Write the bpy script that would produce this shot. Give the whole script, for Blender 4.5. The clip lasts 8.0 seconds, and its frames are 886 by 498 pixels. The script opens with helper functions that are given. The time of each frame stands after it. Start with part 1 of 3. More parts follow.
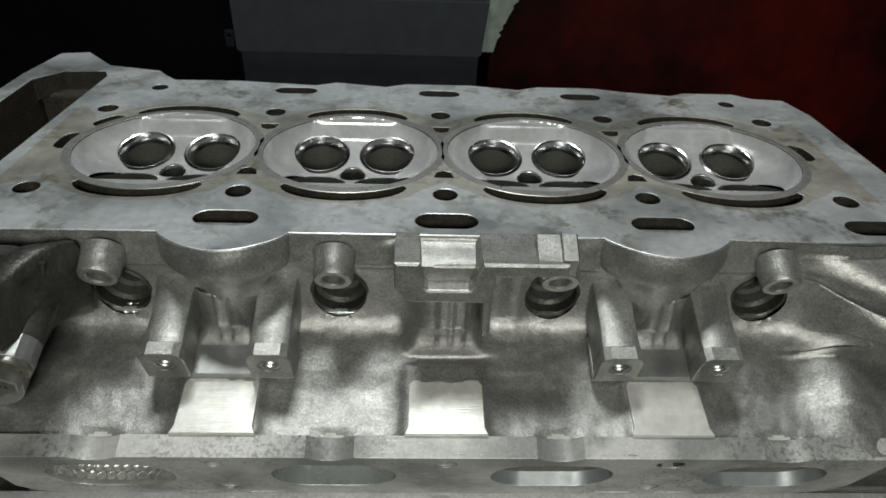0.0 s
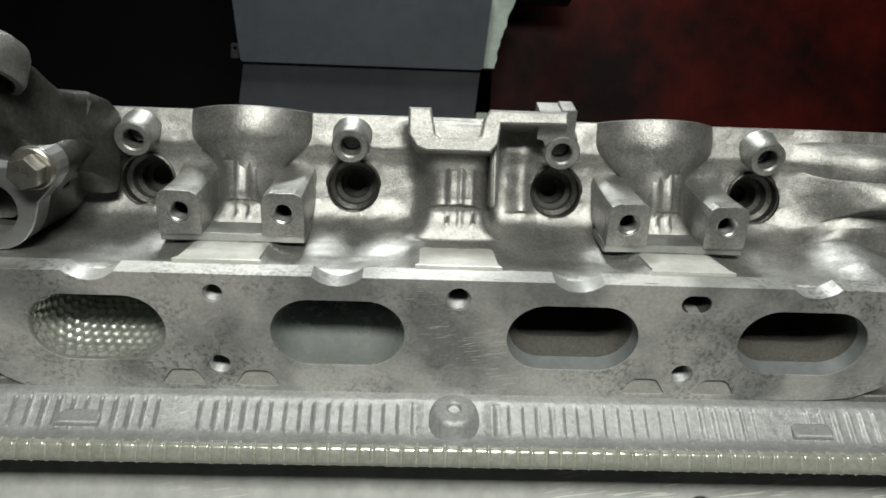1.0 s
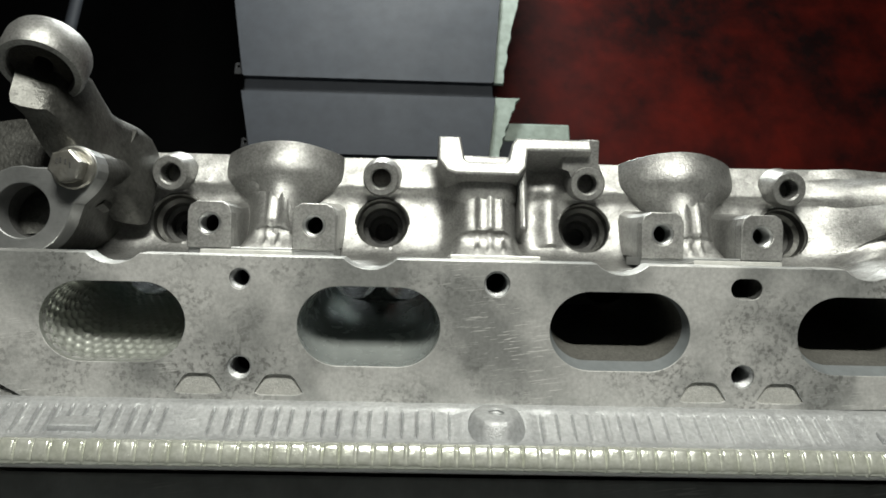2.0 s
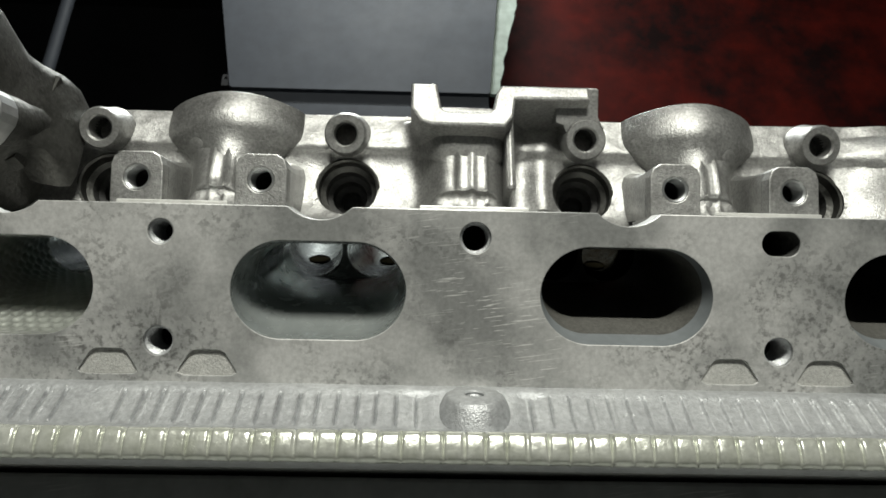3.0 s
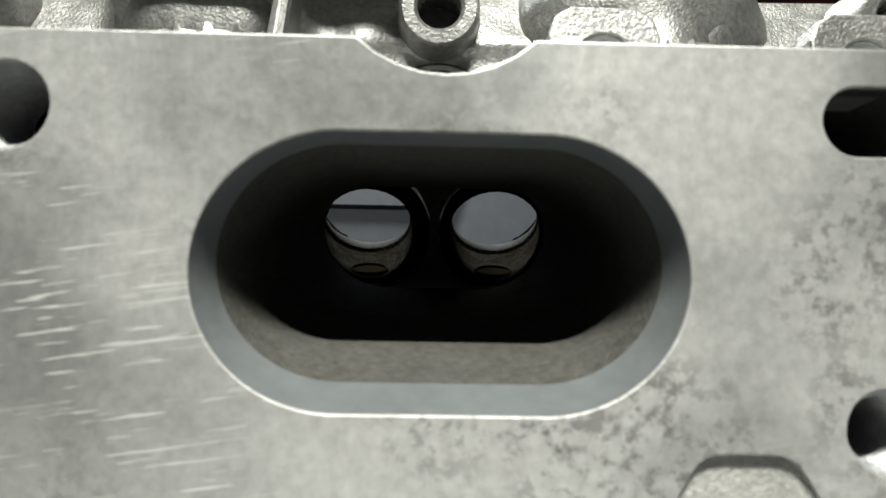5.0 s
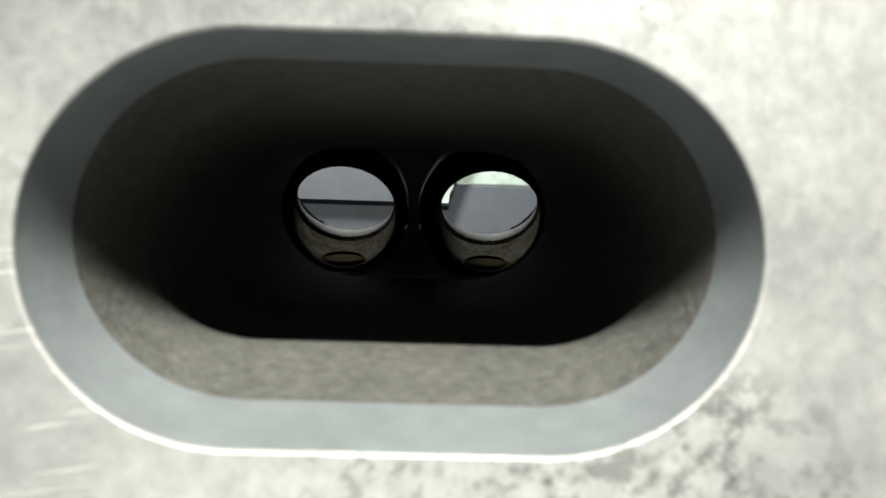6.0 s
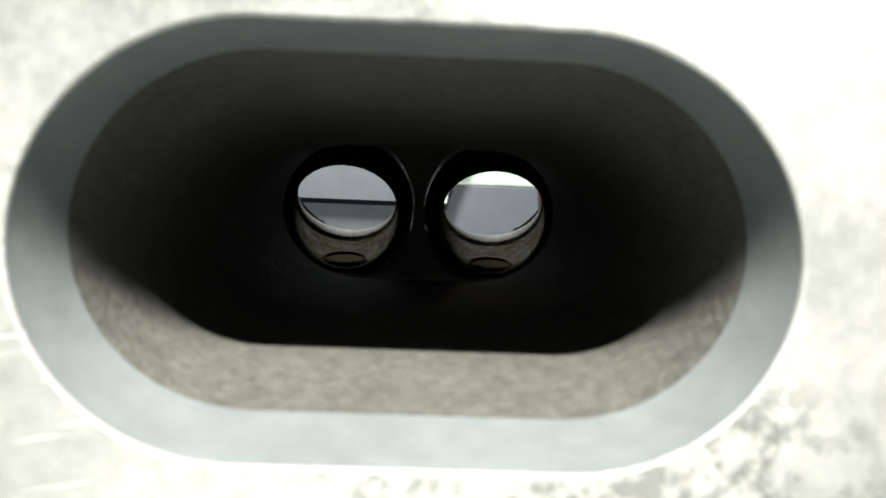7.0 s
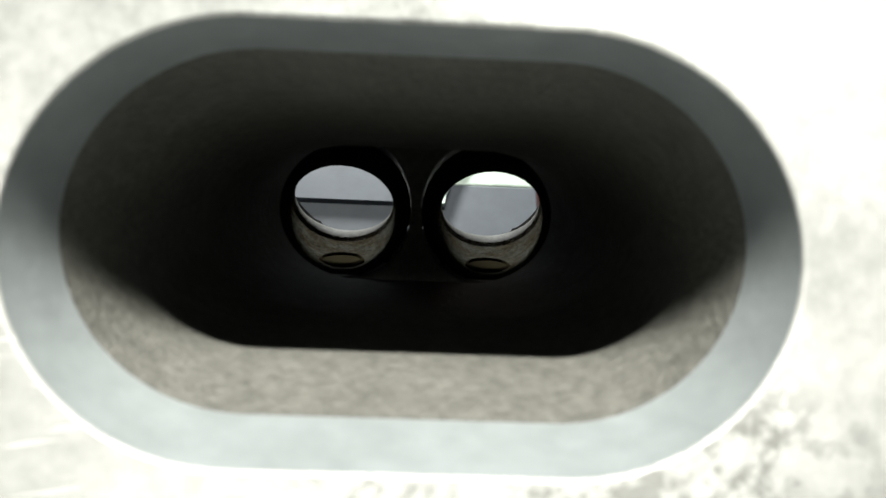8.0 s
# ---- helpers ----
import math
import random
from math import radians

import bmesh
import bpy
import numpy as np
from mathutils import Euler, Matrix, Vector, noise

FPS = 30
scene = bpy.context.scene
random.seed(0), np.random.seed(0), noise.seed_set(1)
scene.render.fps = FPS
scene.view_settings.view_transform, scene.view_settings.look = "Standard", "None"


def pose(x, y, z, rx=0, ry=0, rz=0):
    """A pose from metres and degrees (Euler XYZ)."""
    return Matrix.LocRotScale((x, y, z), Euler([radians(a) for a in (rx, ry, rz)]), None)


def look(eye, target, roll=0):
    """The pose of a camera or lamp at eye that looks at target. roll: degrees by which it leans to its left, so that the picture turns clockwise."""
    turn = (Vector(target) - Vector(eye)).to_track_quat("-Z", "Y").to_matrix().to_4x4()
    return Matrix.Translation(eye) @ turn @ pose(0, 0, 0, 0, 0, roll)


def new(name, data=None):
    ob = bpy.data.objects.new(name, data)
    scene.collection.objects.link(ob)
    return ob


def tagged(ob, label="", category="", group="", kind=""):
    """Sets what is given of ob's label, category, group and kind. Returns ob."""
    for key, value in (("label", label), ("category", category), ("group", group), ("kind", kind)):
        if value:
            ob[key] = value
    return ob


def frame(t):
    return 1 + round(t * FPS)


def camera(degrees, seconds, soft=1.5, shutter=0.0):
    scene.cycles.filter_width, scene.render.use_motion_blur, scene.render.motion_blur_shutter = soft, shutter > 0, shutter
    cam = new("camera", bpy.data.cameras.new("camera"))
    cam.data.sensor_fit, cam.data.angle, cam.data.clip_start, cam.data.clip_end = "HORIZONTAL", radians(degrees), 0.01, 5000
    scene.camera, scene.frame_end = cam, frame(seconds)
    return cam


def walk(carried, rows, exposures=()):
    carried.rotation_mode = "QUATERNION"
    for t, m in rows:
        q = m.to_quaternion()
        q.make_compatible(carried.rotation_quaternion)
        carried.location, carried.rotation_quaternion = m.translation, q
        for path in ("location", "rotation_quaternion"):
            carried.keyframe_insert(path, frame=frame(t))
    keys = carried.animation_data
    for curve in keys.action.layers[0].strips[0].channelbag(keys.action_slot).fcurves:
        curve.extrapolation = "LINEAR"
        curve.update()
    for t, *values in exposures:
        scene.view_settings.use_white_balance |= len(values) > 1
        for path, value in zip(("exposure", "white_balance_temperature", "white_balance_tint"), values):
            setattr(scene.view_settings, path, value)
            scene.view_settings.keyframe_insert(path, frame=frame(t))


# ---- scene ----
cam = camera(63.6, 8.0, soft=1.6)
# a small lens that stays focused a hand's width away
cam.data.dof.use_dof = True
cam.data.dof.focus_distance = 0.215
cam.data.dof.aperture_fstop = 50.0

# Everything is set out in millimetres from the middle of the deck face of the
# cylinder head: x along the head, y towards its back, z up; the deck lies 1 m up.
MM = 0.001
DECK = 1.0
ROWS = [
    (0.0, -12.6, -325.9, 144.8, -2.58, -31.78, 2.24),
    (0.5, -10.7, -371.4, 47.5, -1.16, -15.4, 1.83),
    (1.0, -15.1, -396.8, -54.2, -2.01, -0.68, 1.64),
    (1.5, -26.7, -384.7, -138.0, -2.0, 14.02, 0.99),
    (3.0, -13.5, -318.8, -164.9, -1.42, 24.42, 0.67),
    (3.5, 28.3, -265.7, -149.0, -2.17, 23.09, -0.04),
    (4.0, 39.6, -232.6, -132.6, -2.07, 23.58, -0.1),
    (4.2, 42.1, -219.9, -135.9, -1.92, 26.02, -0.14),
    (5.3, 43.7, -180.7, -119.9, -1.4, 30.0, 0.7),
    (5.5, 43.3, -175.6, -118.1, -1.45, 30.0, 1.1),
    (5.8, 46.5, -167.6, -116.0, -1.3, 30.0, 0.6),
    (6.0, 47.5, -166.0, -115.4, -1.55, 30.0, 0.95),
    (6.5, 47.85, -164.2, -113.75, -1.5, 30.0, 1.15),
    (7.0, 46.1, -163.6, -113.8, -1.88, 30.0, 1.25),
    (8.0, 46.25, -163.2, -113.4, -2.05, 30.0, 1.15),
]
EXPOSURES = [(0.0, -1.35), (0.5, -1.25), (1.0, -0.68), (1.5, -0.12), (3.0, -0.36), (3.5, -0.24), (4.0, -0.2), (4.2, -0.05), (5.3, 0.42), (5.5, 0.55), (6.0, 1.0), (6.5, 1.36), (8.0, 1.5)]
walk(cam, [(t, pose(x * MM, y * MM, DECK + z * MM, 90 + pitch, 0, yaw) @ pose(0, 0, 0, 0, 0, roll))
           for t, x, y, z, yaw, pitch, roll in ROWS], EXPOSURES)

# ---- light ----
world = bpy.data.worlds.new("workshop_dark")
scene.world = world
world.use_nodes = True
world.node_tree.nodes["Background"].inputs[0].default_value = (0.75, 0.85, 1.0, 1)
world.node_tree.nodes["Background"].inputs[1].default_value = 0.08


def area_lamp(name, eye, target, sx, sy, watts, colour):
    data = bpy.data.lights.new(name, "AREA")
    data.shape, data.size, data.size_y = "RECTANGLE", sx, sy
    data.energy, data.color = watts, colour
    ob = new(name, data)
    ob.matrix_world = look(eye, target)
    return ob


area_lamp("work_light", (0.02, -0.95, 1.37), (0.0, -0.12, 0.92), 0.36, 0.17, 15.0, (1.0, 1.0, 0.91))
area_lamp("overhead_work_light", (-0.10, 0.14, 2.05), (0.0, -0.03, 1.0), 0.40, 0.14, 21.0, (0.96, 1.0, 0.96))


# ---- materials ----
def material(name, base, metallic=0.0, rough=0.5, dark=None, grain=(400.0, 0.15), stain=(25.0, 0.5), bump=0.2,
             bump_scale=900.0, streak=None, rough_vary=0.12, scratch=None, cluster=None, spec=0.5):
    """A worn surface: fine grain, larger stains between base and dark, relief of real size, and brushed streaks."""
    mat = bpy.data.materials.new(name)
    mat.use_nodes = True
    nt = mat.node_tree
    bsdf = nt.nodes["Principled BSDF"]
    bsdf.inputs["Metallic"].default_value = metallic
    bsdf.inputs["Roughness"].default_value = rough
    bsdf.inputs["Specular IOR Level"].default_value = spec
    co = nt.nodes.new("ShaderNodeTexCoord")

    def noise_tex(scale, detail=4.0, rough_n=0.6, stretch=None, turn=0.0):
        n = nt.nodes.new("ShaderNodeTexNoise")
        n.inputs["Scale"].default_value, n.inputs["Detail"].default_value, n.inputs["Roughness"].default_value = scale, detail, rough_n
        if stretch:
            m = nt.nodes.new("ShaderNodeMapping")
            m.vector_type = "TEXTURE"
            m.inputs["Scale"].default_value = tuple(1 / s for s in stretch)
            m.inputs["Rotation"].default_value = (0, turn, 0)
            nt.links.new(co.outputs["Object"], m.inputs["Vector"])
            nt.links.new(m.outputs["Vector"], n.inputs["Vector"])
        else:
            nt.links.new(co.outputs["Object"], n.inputs["Vector"])
        return n

    def ramp(src, lo, hi):
        r = nt.nodes.new("ShaderNodeMapRange")
        r.inputs["From Min"].default_value, r.inputs["From Max"].default_value = lo, hi
        nt.links.new(src, r.inputs["Value"])
        return r.outputs["Result"]

    def mix(fac, a, b, blend="MIX"):
        m = nt.nodes.new("ShaderNodeMix")
        m.data_type, m.blend_type = "RGBA", blend
        for sock, val in ((m.inputs[0], fac), (m.inputs[6], a), (m.inputs[7], b)):
            if hasattr(val, "is_output"):
                nt.links.new(val, sock)
            else:
                sock.default_value = val if isinstance(val, float) else (*val, 1)
        return m.outputs[2]

    dark = dark or tuple(c * 0.55 for c in base)
    big = noise_tex(stain[0], 6.0, 0.65)
    clean = ramp(big.outputs["Fac"], 0.5 - 0.25 / max(stain[1], 0.01) * 0.5, 0.5 + 0.25)
    if cluster:
        # fine specks gather in larger patches
        patch = ramp(noise_tex(cluster[0], 3.0).outputs["Fac"], cluster[1], cluster[2])
        keep = nt.nodes.new("ShaderNodeMath")
        keep.operation = "MAXIMUM"
        nt.links.new(ramp(big.outputs["Fac"], 0.34, 0.50), keep.inputs[0])
        nt.links.new(patch, keep.inputs[1])
        clean = keep.outputs[0]
    colour = mix(clean, dark, base)
    if cluster:
        # broad soft stains
        soft = ramp(noise_tex(cluster[0] * 0.8, 3.0, 0.5).outputs["Fac"], 0.38, 0.57)
        colour = mix(1.0, colour, mix(soft, (0.47, 0.48, 0.48), (1.0, 1.0, 1.0)), "MULTIPLY")
    fine = noise_tex(grain[0], 3.0)
    g = ramp(fine.outputs["Fac"], 0.3, 0.7)
    lo = 1.0 - grain[1] * 2
    colour = mix(1.0, colour, mix(g, (lo, lo, lo), (1.0, 1.0, 1.0)), "MULTIPLY")
    if scratch:
        sc = noise_tex(scratch[0], 2.0, 0.5, scratch[1], -0.14)
        area = noise_tex(14.0, 2.0)
        m = nt.nodes.new("ShaderNodeMath")
        m.operation = "MULTIPLY"
        nt.links.new(ramp(sc.outputs["Fac"], scratch[2], scratch[2] + 0.04), m.inputs[0])
        nt.links.new(ramp(area.outputs["Fac"], 0.50, 0.60), m.inputs[1])
        colour = mix(m.outputs[0], colour, scratch[3])
    nt.links.new(colour, bsdf.inputs["Base Color"])
    rn = noise_tex(stain[0] * 3, 4.0)
    rr = nt.nodes.new("ShaderNodeMapRange")
    rr.inputs["To Min"].default_value, rr.inputs["To Max"].default_value = max(rough - rough_vary, 0.02), min(rough + rough_vary, 1)
    nt.links.new(rn.outputs["Fac"], rr.inputs["Value"])
    nt.links.new(rr.outputs["Result"], bsdf.inputs["Roughness"])
    if bump:
        b = nt.nodes.new("ShaderNodeBump")
        b.inputs["Strength"].default_value, b.inputs["Distance"].default_value = bump, 0.0006
        src = noise_tex(bump_scale, 3.0, 0.55, streak)
        nt.links.new(src.outputs["Fac"], b.inputs["Height"])
        nt.links.new(b.outputs["Normal"], bsdf.inputs["Normal"])
    return mat


CAST = material("cast_aluminium", (0.53, 0.53, 0.517), 0.76, 0.42, (0.33, 0.33, 0.32), (900, 0.2), (80, 0.8), 0.34, 1700, rough_vary=0.15)
# darkened casting: puts the shade of wells, plug holes and timing end into the colour
SHADE_CAST = material("shade_dark_casting", (0.15, 0.15, 0.14), 0.6, 0.42, (0.06, 0.06, 0.055), (600, 0.2), (50, 1.0), 0.42, 700)
# corroded brown, darkened further for the shade inside slots and timing bay
SLOT_WALL = material("corroded_shade_casting", (0.045, 0.038, 0.026), 0.1, 0.75, (0.016, 0.014, 0.010), (600, 0.3), (160, 1.0), 0.8, 900)
RAILM = material("worn_rail_casting", (0.58, 0.595, 0.60), 0.45, 0.42, (0.42, 0.43, 0.44), (700, 0.15), (80, 0.7), 0.42, 1900)
POCKET = material("gritty_pocket_casting", (0.60, 0.60, 0.57), 0.3, 0.5, (0.42, 0.42, 0.40), (1200, 0.15), (120, 0.6), 0.45, 1800)
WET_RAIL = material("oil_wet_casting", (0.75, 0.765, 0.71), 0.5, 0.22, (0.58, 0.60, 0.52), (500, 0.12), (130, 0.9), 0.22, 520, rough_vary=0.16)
MACHINED = material("machined_aluminium", (0.60, 0.61, 0.61), 0.8, 0.36, (0.36, 0.37, 0.37), (300, 0.08), (30, 0.8), 0.10, 500, (0.15, 3, 3))
MILLED = material("milled_pad_aluminium", (0.80, 0.80, 0.77), 0.35, 0.34, (0.6, 0.6, 0.57), (300, 0.08), (60, 0.8), 0.25, 500, (0.15, 4, 4))
FACE = material("stained_machined_aluminium", (0.64, 0.64, 0.625), 0.35, 0.42, (0.23, 0.23, 0.22), (700, 0.12), (520, 1.1), 0.12, 600, (1, 0.3, 0.3),
                scratch=(60.0, (0.65, 32.0, 46.0), 0.63, (0.74, 0.74, 0.72)), cluster=(34.0, 0.34, 0.53))
DECKM = material("deck_aluminium", (0.66, 0.70, 0.725), 0.5, 0.36, (0.20, 0.18, 0.14), (240, 0.10), (60, 1.2), 0.10, 500, (0.4, 2, 2), cluster=(20.0, 0.31, 0.53))


def gasket_stain(mat):
    """The brown band that the head gasket left round the row of bores."""
    nt = mat.node_tree
    bsdf = nt.nodes["Principled BSDF"]
    src = bsdf.inputs["Base Color"].links[0].from_socket
    co = nt.nodes.new("ShaderNodeTexCoord")
    sep = nt.nodes.new("ShaderNodeSeparateXYZ")
    nt.links.new(co.outputs["Object"], sep.inputs[0])

    def calc(op, a, b=0.0):
        m = nt.nodes.new("ShaderNodeMath")
        m.operation = op
        for sock, val in zip(m.inputs, (a, b)):
            if isinstance(val, float):
                sock.default_value = val
            else:
                nt.links.new(val, sock)
        return m.outputs[0]
    dx = calc("SUBTRACT", 0.045, calc("PINGPONG", sep.outputs["X"], 0.045))
    r = calc("SQRT", calc("ADD", calc("MULTIPLY", dx, dx), calc("MULTIPLY", sep.outputs["Y"], sep.outputs["Y"])))
    wob = nt.nodes.new("ShaderNodeTexNoise")
    wob.inputs["Scale"].default_value = 70.0
    nt.links.new(co.outputs["Object"], wob.inputs["Vector"])
    r = calc("ADD", r, calc("MULTIPLY", wob.outputs["Fac"], 0.008))
    inside = calc("LESS_THAN", calc("ABSOLUTE", sep.outputs["X"]), 0.196)
    fac = calc("MULTIPLY", calc("MULTIPLY", calc("LESS_THAN", r, 0.0605), inside), 0.6)
    mix = nt.nodes.new("ShaderNodeMix")
    mix.data_type = "RGBA"
    mix.blend_type = "MULTIPLY"
    nt.links.new(fac, mix.inputs[0])
    nt.links.new(src, mix.inputs[6])
    mix.inputs[7].default_value = (0.72, 0.62, 0.46, 1)
    nt.links.new(mix.outputs[2], bsdf.inputs["Base Color"])


gasket_stain(DECKM)
LAND = material("sealing_land_aluminium", (0.60, 0.62, 0.63), 0.7, 0.30, (0.42, 0.42, 0.40), (300, 0.08), (60, 0.7), 0.08, 700)
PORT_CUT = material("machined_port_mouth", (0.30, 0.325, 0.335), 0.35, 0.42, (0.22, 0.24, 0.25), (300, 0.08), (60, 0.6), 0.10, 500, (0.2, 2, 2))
POLISHED = material("polished_aluminium", (0.78, 0.80, 0.82), 0.5, 0.22, (0.5, 0.5, 0.5), (300, 0.05), (60, 0.5), 0.10, 500)
STEEL = material("seat_steel", (0.60, 0.61, 0.63), 1.0, 0.22, (0.4, 0.4, 0.4), (300, 0.06), (60, 0.4), 0.05, 700)
BOLT = material("zinc_steel", (0.55, 0.55, 0.52), 0.9, 0.35, (0.35, 0.33, 0.28), (400, 0.1), (120, 0.6), 0.15, 900)
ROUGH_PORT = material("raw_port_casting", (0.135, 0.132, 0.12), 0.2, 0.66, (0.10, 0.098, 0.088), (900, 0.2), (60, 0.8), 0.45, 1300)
SMOOTH_PORT = material("polished_port", (0.42, 0.45, 0.44), 0.45, 0.26, (0.33, 0.36, 0.355), (300, 0.05), (50, 0.6), 0.12, 160, (4, 0.6, 0.6))
DIMPLED = material("peened_port", (0.60, 0.62, 0.58), 0.6, 0.34, (0.46, 0.48, 0.44), (300, 0.08), (50, 0.6), 0.12, 500)
# near-black that puts the darkness of deep holes and marks into their surface
DARK_VOID = material("recess_shade_casting", (0.10, 0.10, 0.095), 0.3, 0.7, (0.05, 0.05, 0.05), (500, 0.2), (60, 0.6), 0.5, 700)
# near-black bowl colour that holds the shade inside the port
BOWL_SHADE = material("rough_shade_bowl", (0.044, 0.046, 0.042), 0.0, 0.95, (0.022, 0.018, 0.012), (1100, 0.42), (160, 1.0), 1.0, 900, rough_vary=0.05, spec=0.0)
# intake seats are darkened in colour, as if no lamp reached them
SEAT_SHADE = material("shade_dark_seat", (0.05, 0.049, 0.045), 0.0, 0.8, (0.03, 0.028, 0.025), (600, 0.2), (120, 0.8), 0.2, 900, spec=0.1)
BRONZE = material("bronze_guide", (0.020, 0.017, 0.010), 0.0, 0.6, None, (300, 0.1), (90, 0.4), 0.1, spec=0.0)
PLATE = material("fixture_plate_aluminium", (0.82, 0.84, 0.83), 0.10, 0.4, (0.58, 0.60, 0.58), (120, 0.1), (26, 0.9), 0.12, 300, (6, 0.3, 0.3),
                 scratch=(40.0, (1.4, 16.0, 30.0), 0.60, (0.92, 0.92, 0.90)))
GREY_PAINT = material("grey_paint", (0.036, 0.041, 0.050), 0.0, 0.65, (0.031, 0.035, 0.043), (60, 0.1), (6, 0.6), 0.1, 80, spec=0.2)
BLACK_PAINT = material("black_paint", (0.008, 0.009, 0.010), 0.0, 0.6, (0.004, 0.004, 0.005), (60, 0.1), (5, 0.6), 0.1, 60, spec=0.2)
# darker copy of the grey paint, for shade in the cover recesses; also the hose
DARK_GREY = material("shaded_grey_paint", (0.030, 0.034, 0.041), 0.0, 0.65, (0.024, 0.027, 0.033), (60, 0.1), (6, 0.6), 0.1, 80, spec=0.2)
RED_PAINT = material("oily_red_paint", (0.090, 0.006, 0.003), 0.0, 0.55, (0.006, 0.002, 0.002), (30, 0.12), (4.5, 1.2), 0.2, 50, spec=0.1)
PALE_TRIM = material("pale_green_paint", (0.30, 0.36, 0.32), 0.0, 0.5, (0.18, 0.22, 0.19), (80, 0.15), (30, 0.8), 0.2, 100)
WALL_PAINT = material("bounce_grey_wall", (0.24, 0.25, 0.25), 0.0, 0.7, (0.17, 0.18, 0.18), (30, 0.1), (3, 0.8), 0.1, 40)
FLOOR = material("bounce_grey_floor", (0.14, 0.14, 0.135), 0.0, 0.7, (0.08, 0.08, 0.075), (30, 0.2), (5, 0.8), 0.2, 60)


# ---- building helpers (millimetres, the head's own axes) ----
def world_of(p):
    return Vector((p[0] * MM, p[1] * MM, DECK + p[2] * MM))


def thing(name, base, label, category, group="", kind=""):
    ob = new(name)
    ob.location = world_of(base)
    ob.empty_display_size = 0.02
    return tagged(ob, label, category, group, kind)


def mesh_of(name, verts, faces, mat, smooth=True):
    me = bpy.data.meshes.new(name)
    me.from_pydata([world_of(v) for v in verts], [], faces)
    me.materials.append(mat)
    me.update()
    me.polygons.foreach_set("use_smooth", [smooth] * len(me.polygons))
    return me


def attach(name, me, parent, label=""):
    ob = new(name, me)
    if parent:
        ob.parent = parent
        if parent.parent is None:
            ob.matrix_parent_inverse = Matrix.Translation(-parent.location)
    if label:
        tagged(ob, label)
    return ob


def sharp(me, degrees=40):
    """Smooth shading with sharp edges past the angle."""
    bm = bmesh.new()
    bm.from_mesh(me)
    for e in bm.edges:
        if len(e.link_faces) == 2 and e.calc_face_angle(0) > radians(degrees):
            e.smooth = False
    bm.to_mesh(me)
    bm.free()
    return me


def axes(origin, out, up):
    """A flat frame: u to the right, v up along the surface, w out of it."""
    w = Vector(out).normalized()
    v = (Vector(up) - w * Vector(up).dot(w)).normalized()
    u = v.cross(w)
    return Matrix((u, v, w)).transposed().to_4x4(), Vector(origin)


def at(fr, p):
    return fr[0].to_3x3() @ Vector(p) + fr[1]


def plate(name, outline, holes, depth, mat, fr, parent, label="", bevel=0.4, smooth_angle=18):
    """A flat piece with real openings: outlines in the frame's u, v; it reaches depth behind the frame's plane."""
    cu = bpy.data.curves.new(name, "CURVE")
    cu.dimensions, cu.fill_mode = "2D", "BOTH"
    for loop in [outline, *holes]:
        sp = cu.splines.new("POLY")
        sp.points.add(len(loop) - 1)
        for q, (u, v) in zip(sp.points, loop):
            q.co = (u, v, 0, 1)
        sp.use_cyclic_u = True
    cu.extrude, cu.bevel_depth, cu.bevel_resolution = max(depth / 2 - bevel, 0.01), bevel, 1
    cu.offset = -bevel
    tmp = bpy.data.objects.new(name, cu)
    scene.collection.objects.link(tmp)
    me = bpy.data.meshes.new_from_object(tmp.evaluated_get(bpy.context.evaluated_depsgraph_get()))
    bpy.data.objects.remove(tmp)
    bpy.data.curves.remove(cu)
    me.name = name
    for v in me.vertices:
        v.co = world_of(at(fr, (v.co.x, v.co.y, v.co.z - depth / 2)))
    me.materials.clear()
    me.materials.append(mat)
    bm = bmesh.new()
    bm.from_mesh(me)
    bmesh.ops.remove_doubles(bm, verts=bm.verts, dist=1e-6)
    bmesh.ops.recalc_face_normals(bm, faces=bm.faces)
    for f in bm.faces:
        f.smooth = True
    for e in bm.edges:
        if len(e.link_faces) == 2 and e.calc_face_angle(0) > radians(smooth_angle):
            e.smooth = False
    bm.to_mesh(me)
    bm.free()
    return attach(name, me, parent, label)


def circle(cx, cy, r, n=32, turn=0.0):
    return [(cx + r * math.cos(turn + 2 * math.pi * i / n), cy + r * math.sin(turn + 2 * math.pi * i / n)) for i in range(n)]


def oval(cx, cy, a, b, e, n=48):
    """Two straight sides and elliptic ends e long."""
    out = []
    for i in range(n):
        t = 2 * math.pi * (i + 0.5) / n
        c = math.cos(t)
        out.append((cx + math.copysign(a - e, c) + e * c, cy + b * math.sin(t)))
    return out


def rounded(x0, y0, x1, y1, r, n=5):
    out = []
    for cx, cy, a in ((x1 - r, y1 - r, 0), (x0 + r, y1 - r, 90), (x0 + r, y0 + r, 180), (x1 - r, y0 + r, 270)):
        for i in range(n + 1):
            t = radians(a + 90 * i / n)
            out.append((cx + r * math.cos(t), cy + r * math.sin(t)))
    return out


def arc_slot(cx, cy, r0, r1, a0, a1, n=20):
    """A crescent slot with rounded-off ends."""
    out = []
    for i in range(n + 1):
        k = i / n
        a = radians(a0 + (a1 - a0) * k)
        out.append((cx + (r1 - 0.6 * (r1 - r0) * abs(2 * k - 1) ** 6) * math.cos(a), cy + (r1 - 0.6 * (r1 - r0) * abs(2 * k - 1) ** 6) * math.sin(a)))
    for i in range(n, -1, -1):
        a = radians(a0 + (a1 - a0) * i / n)
        out.append((cx + r0 * math.cos(a), cy + r0 * math.sin(a)))
    return out


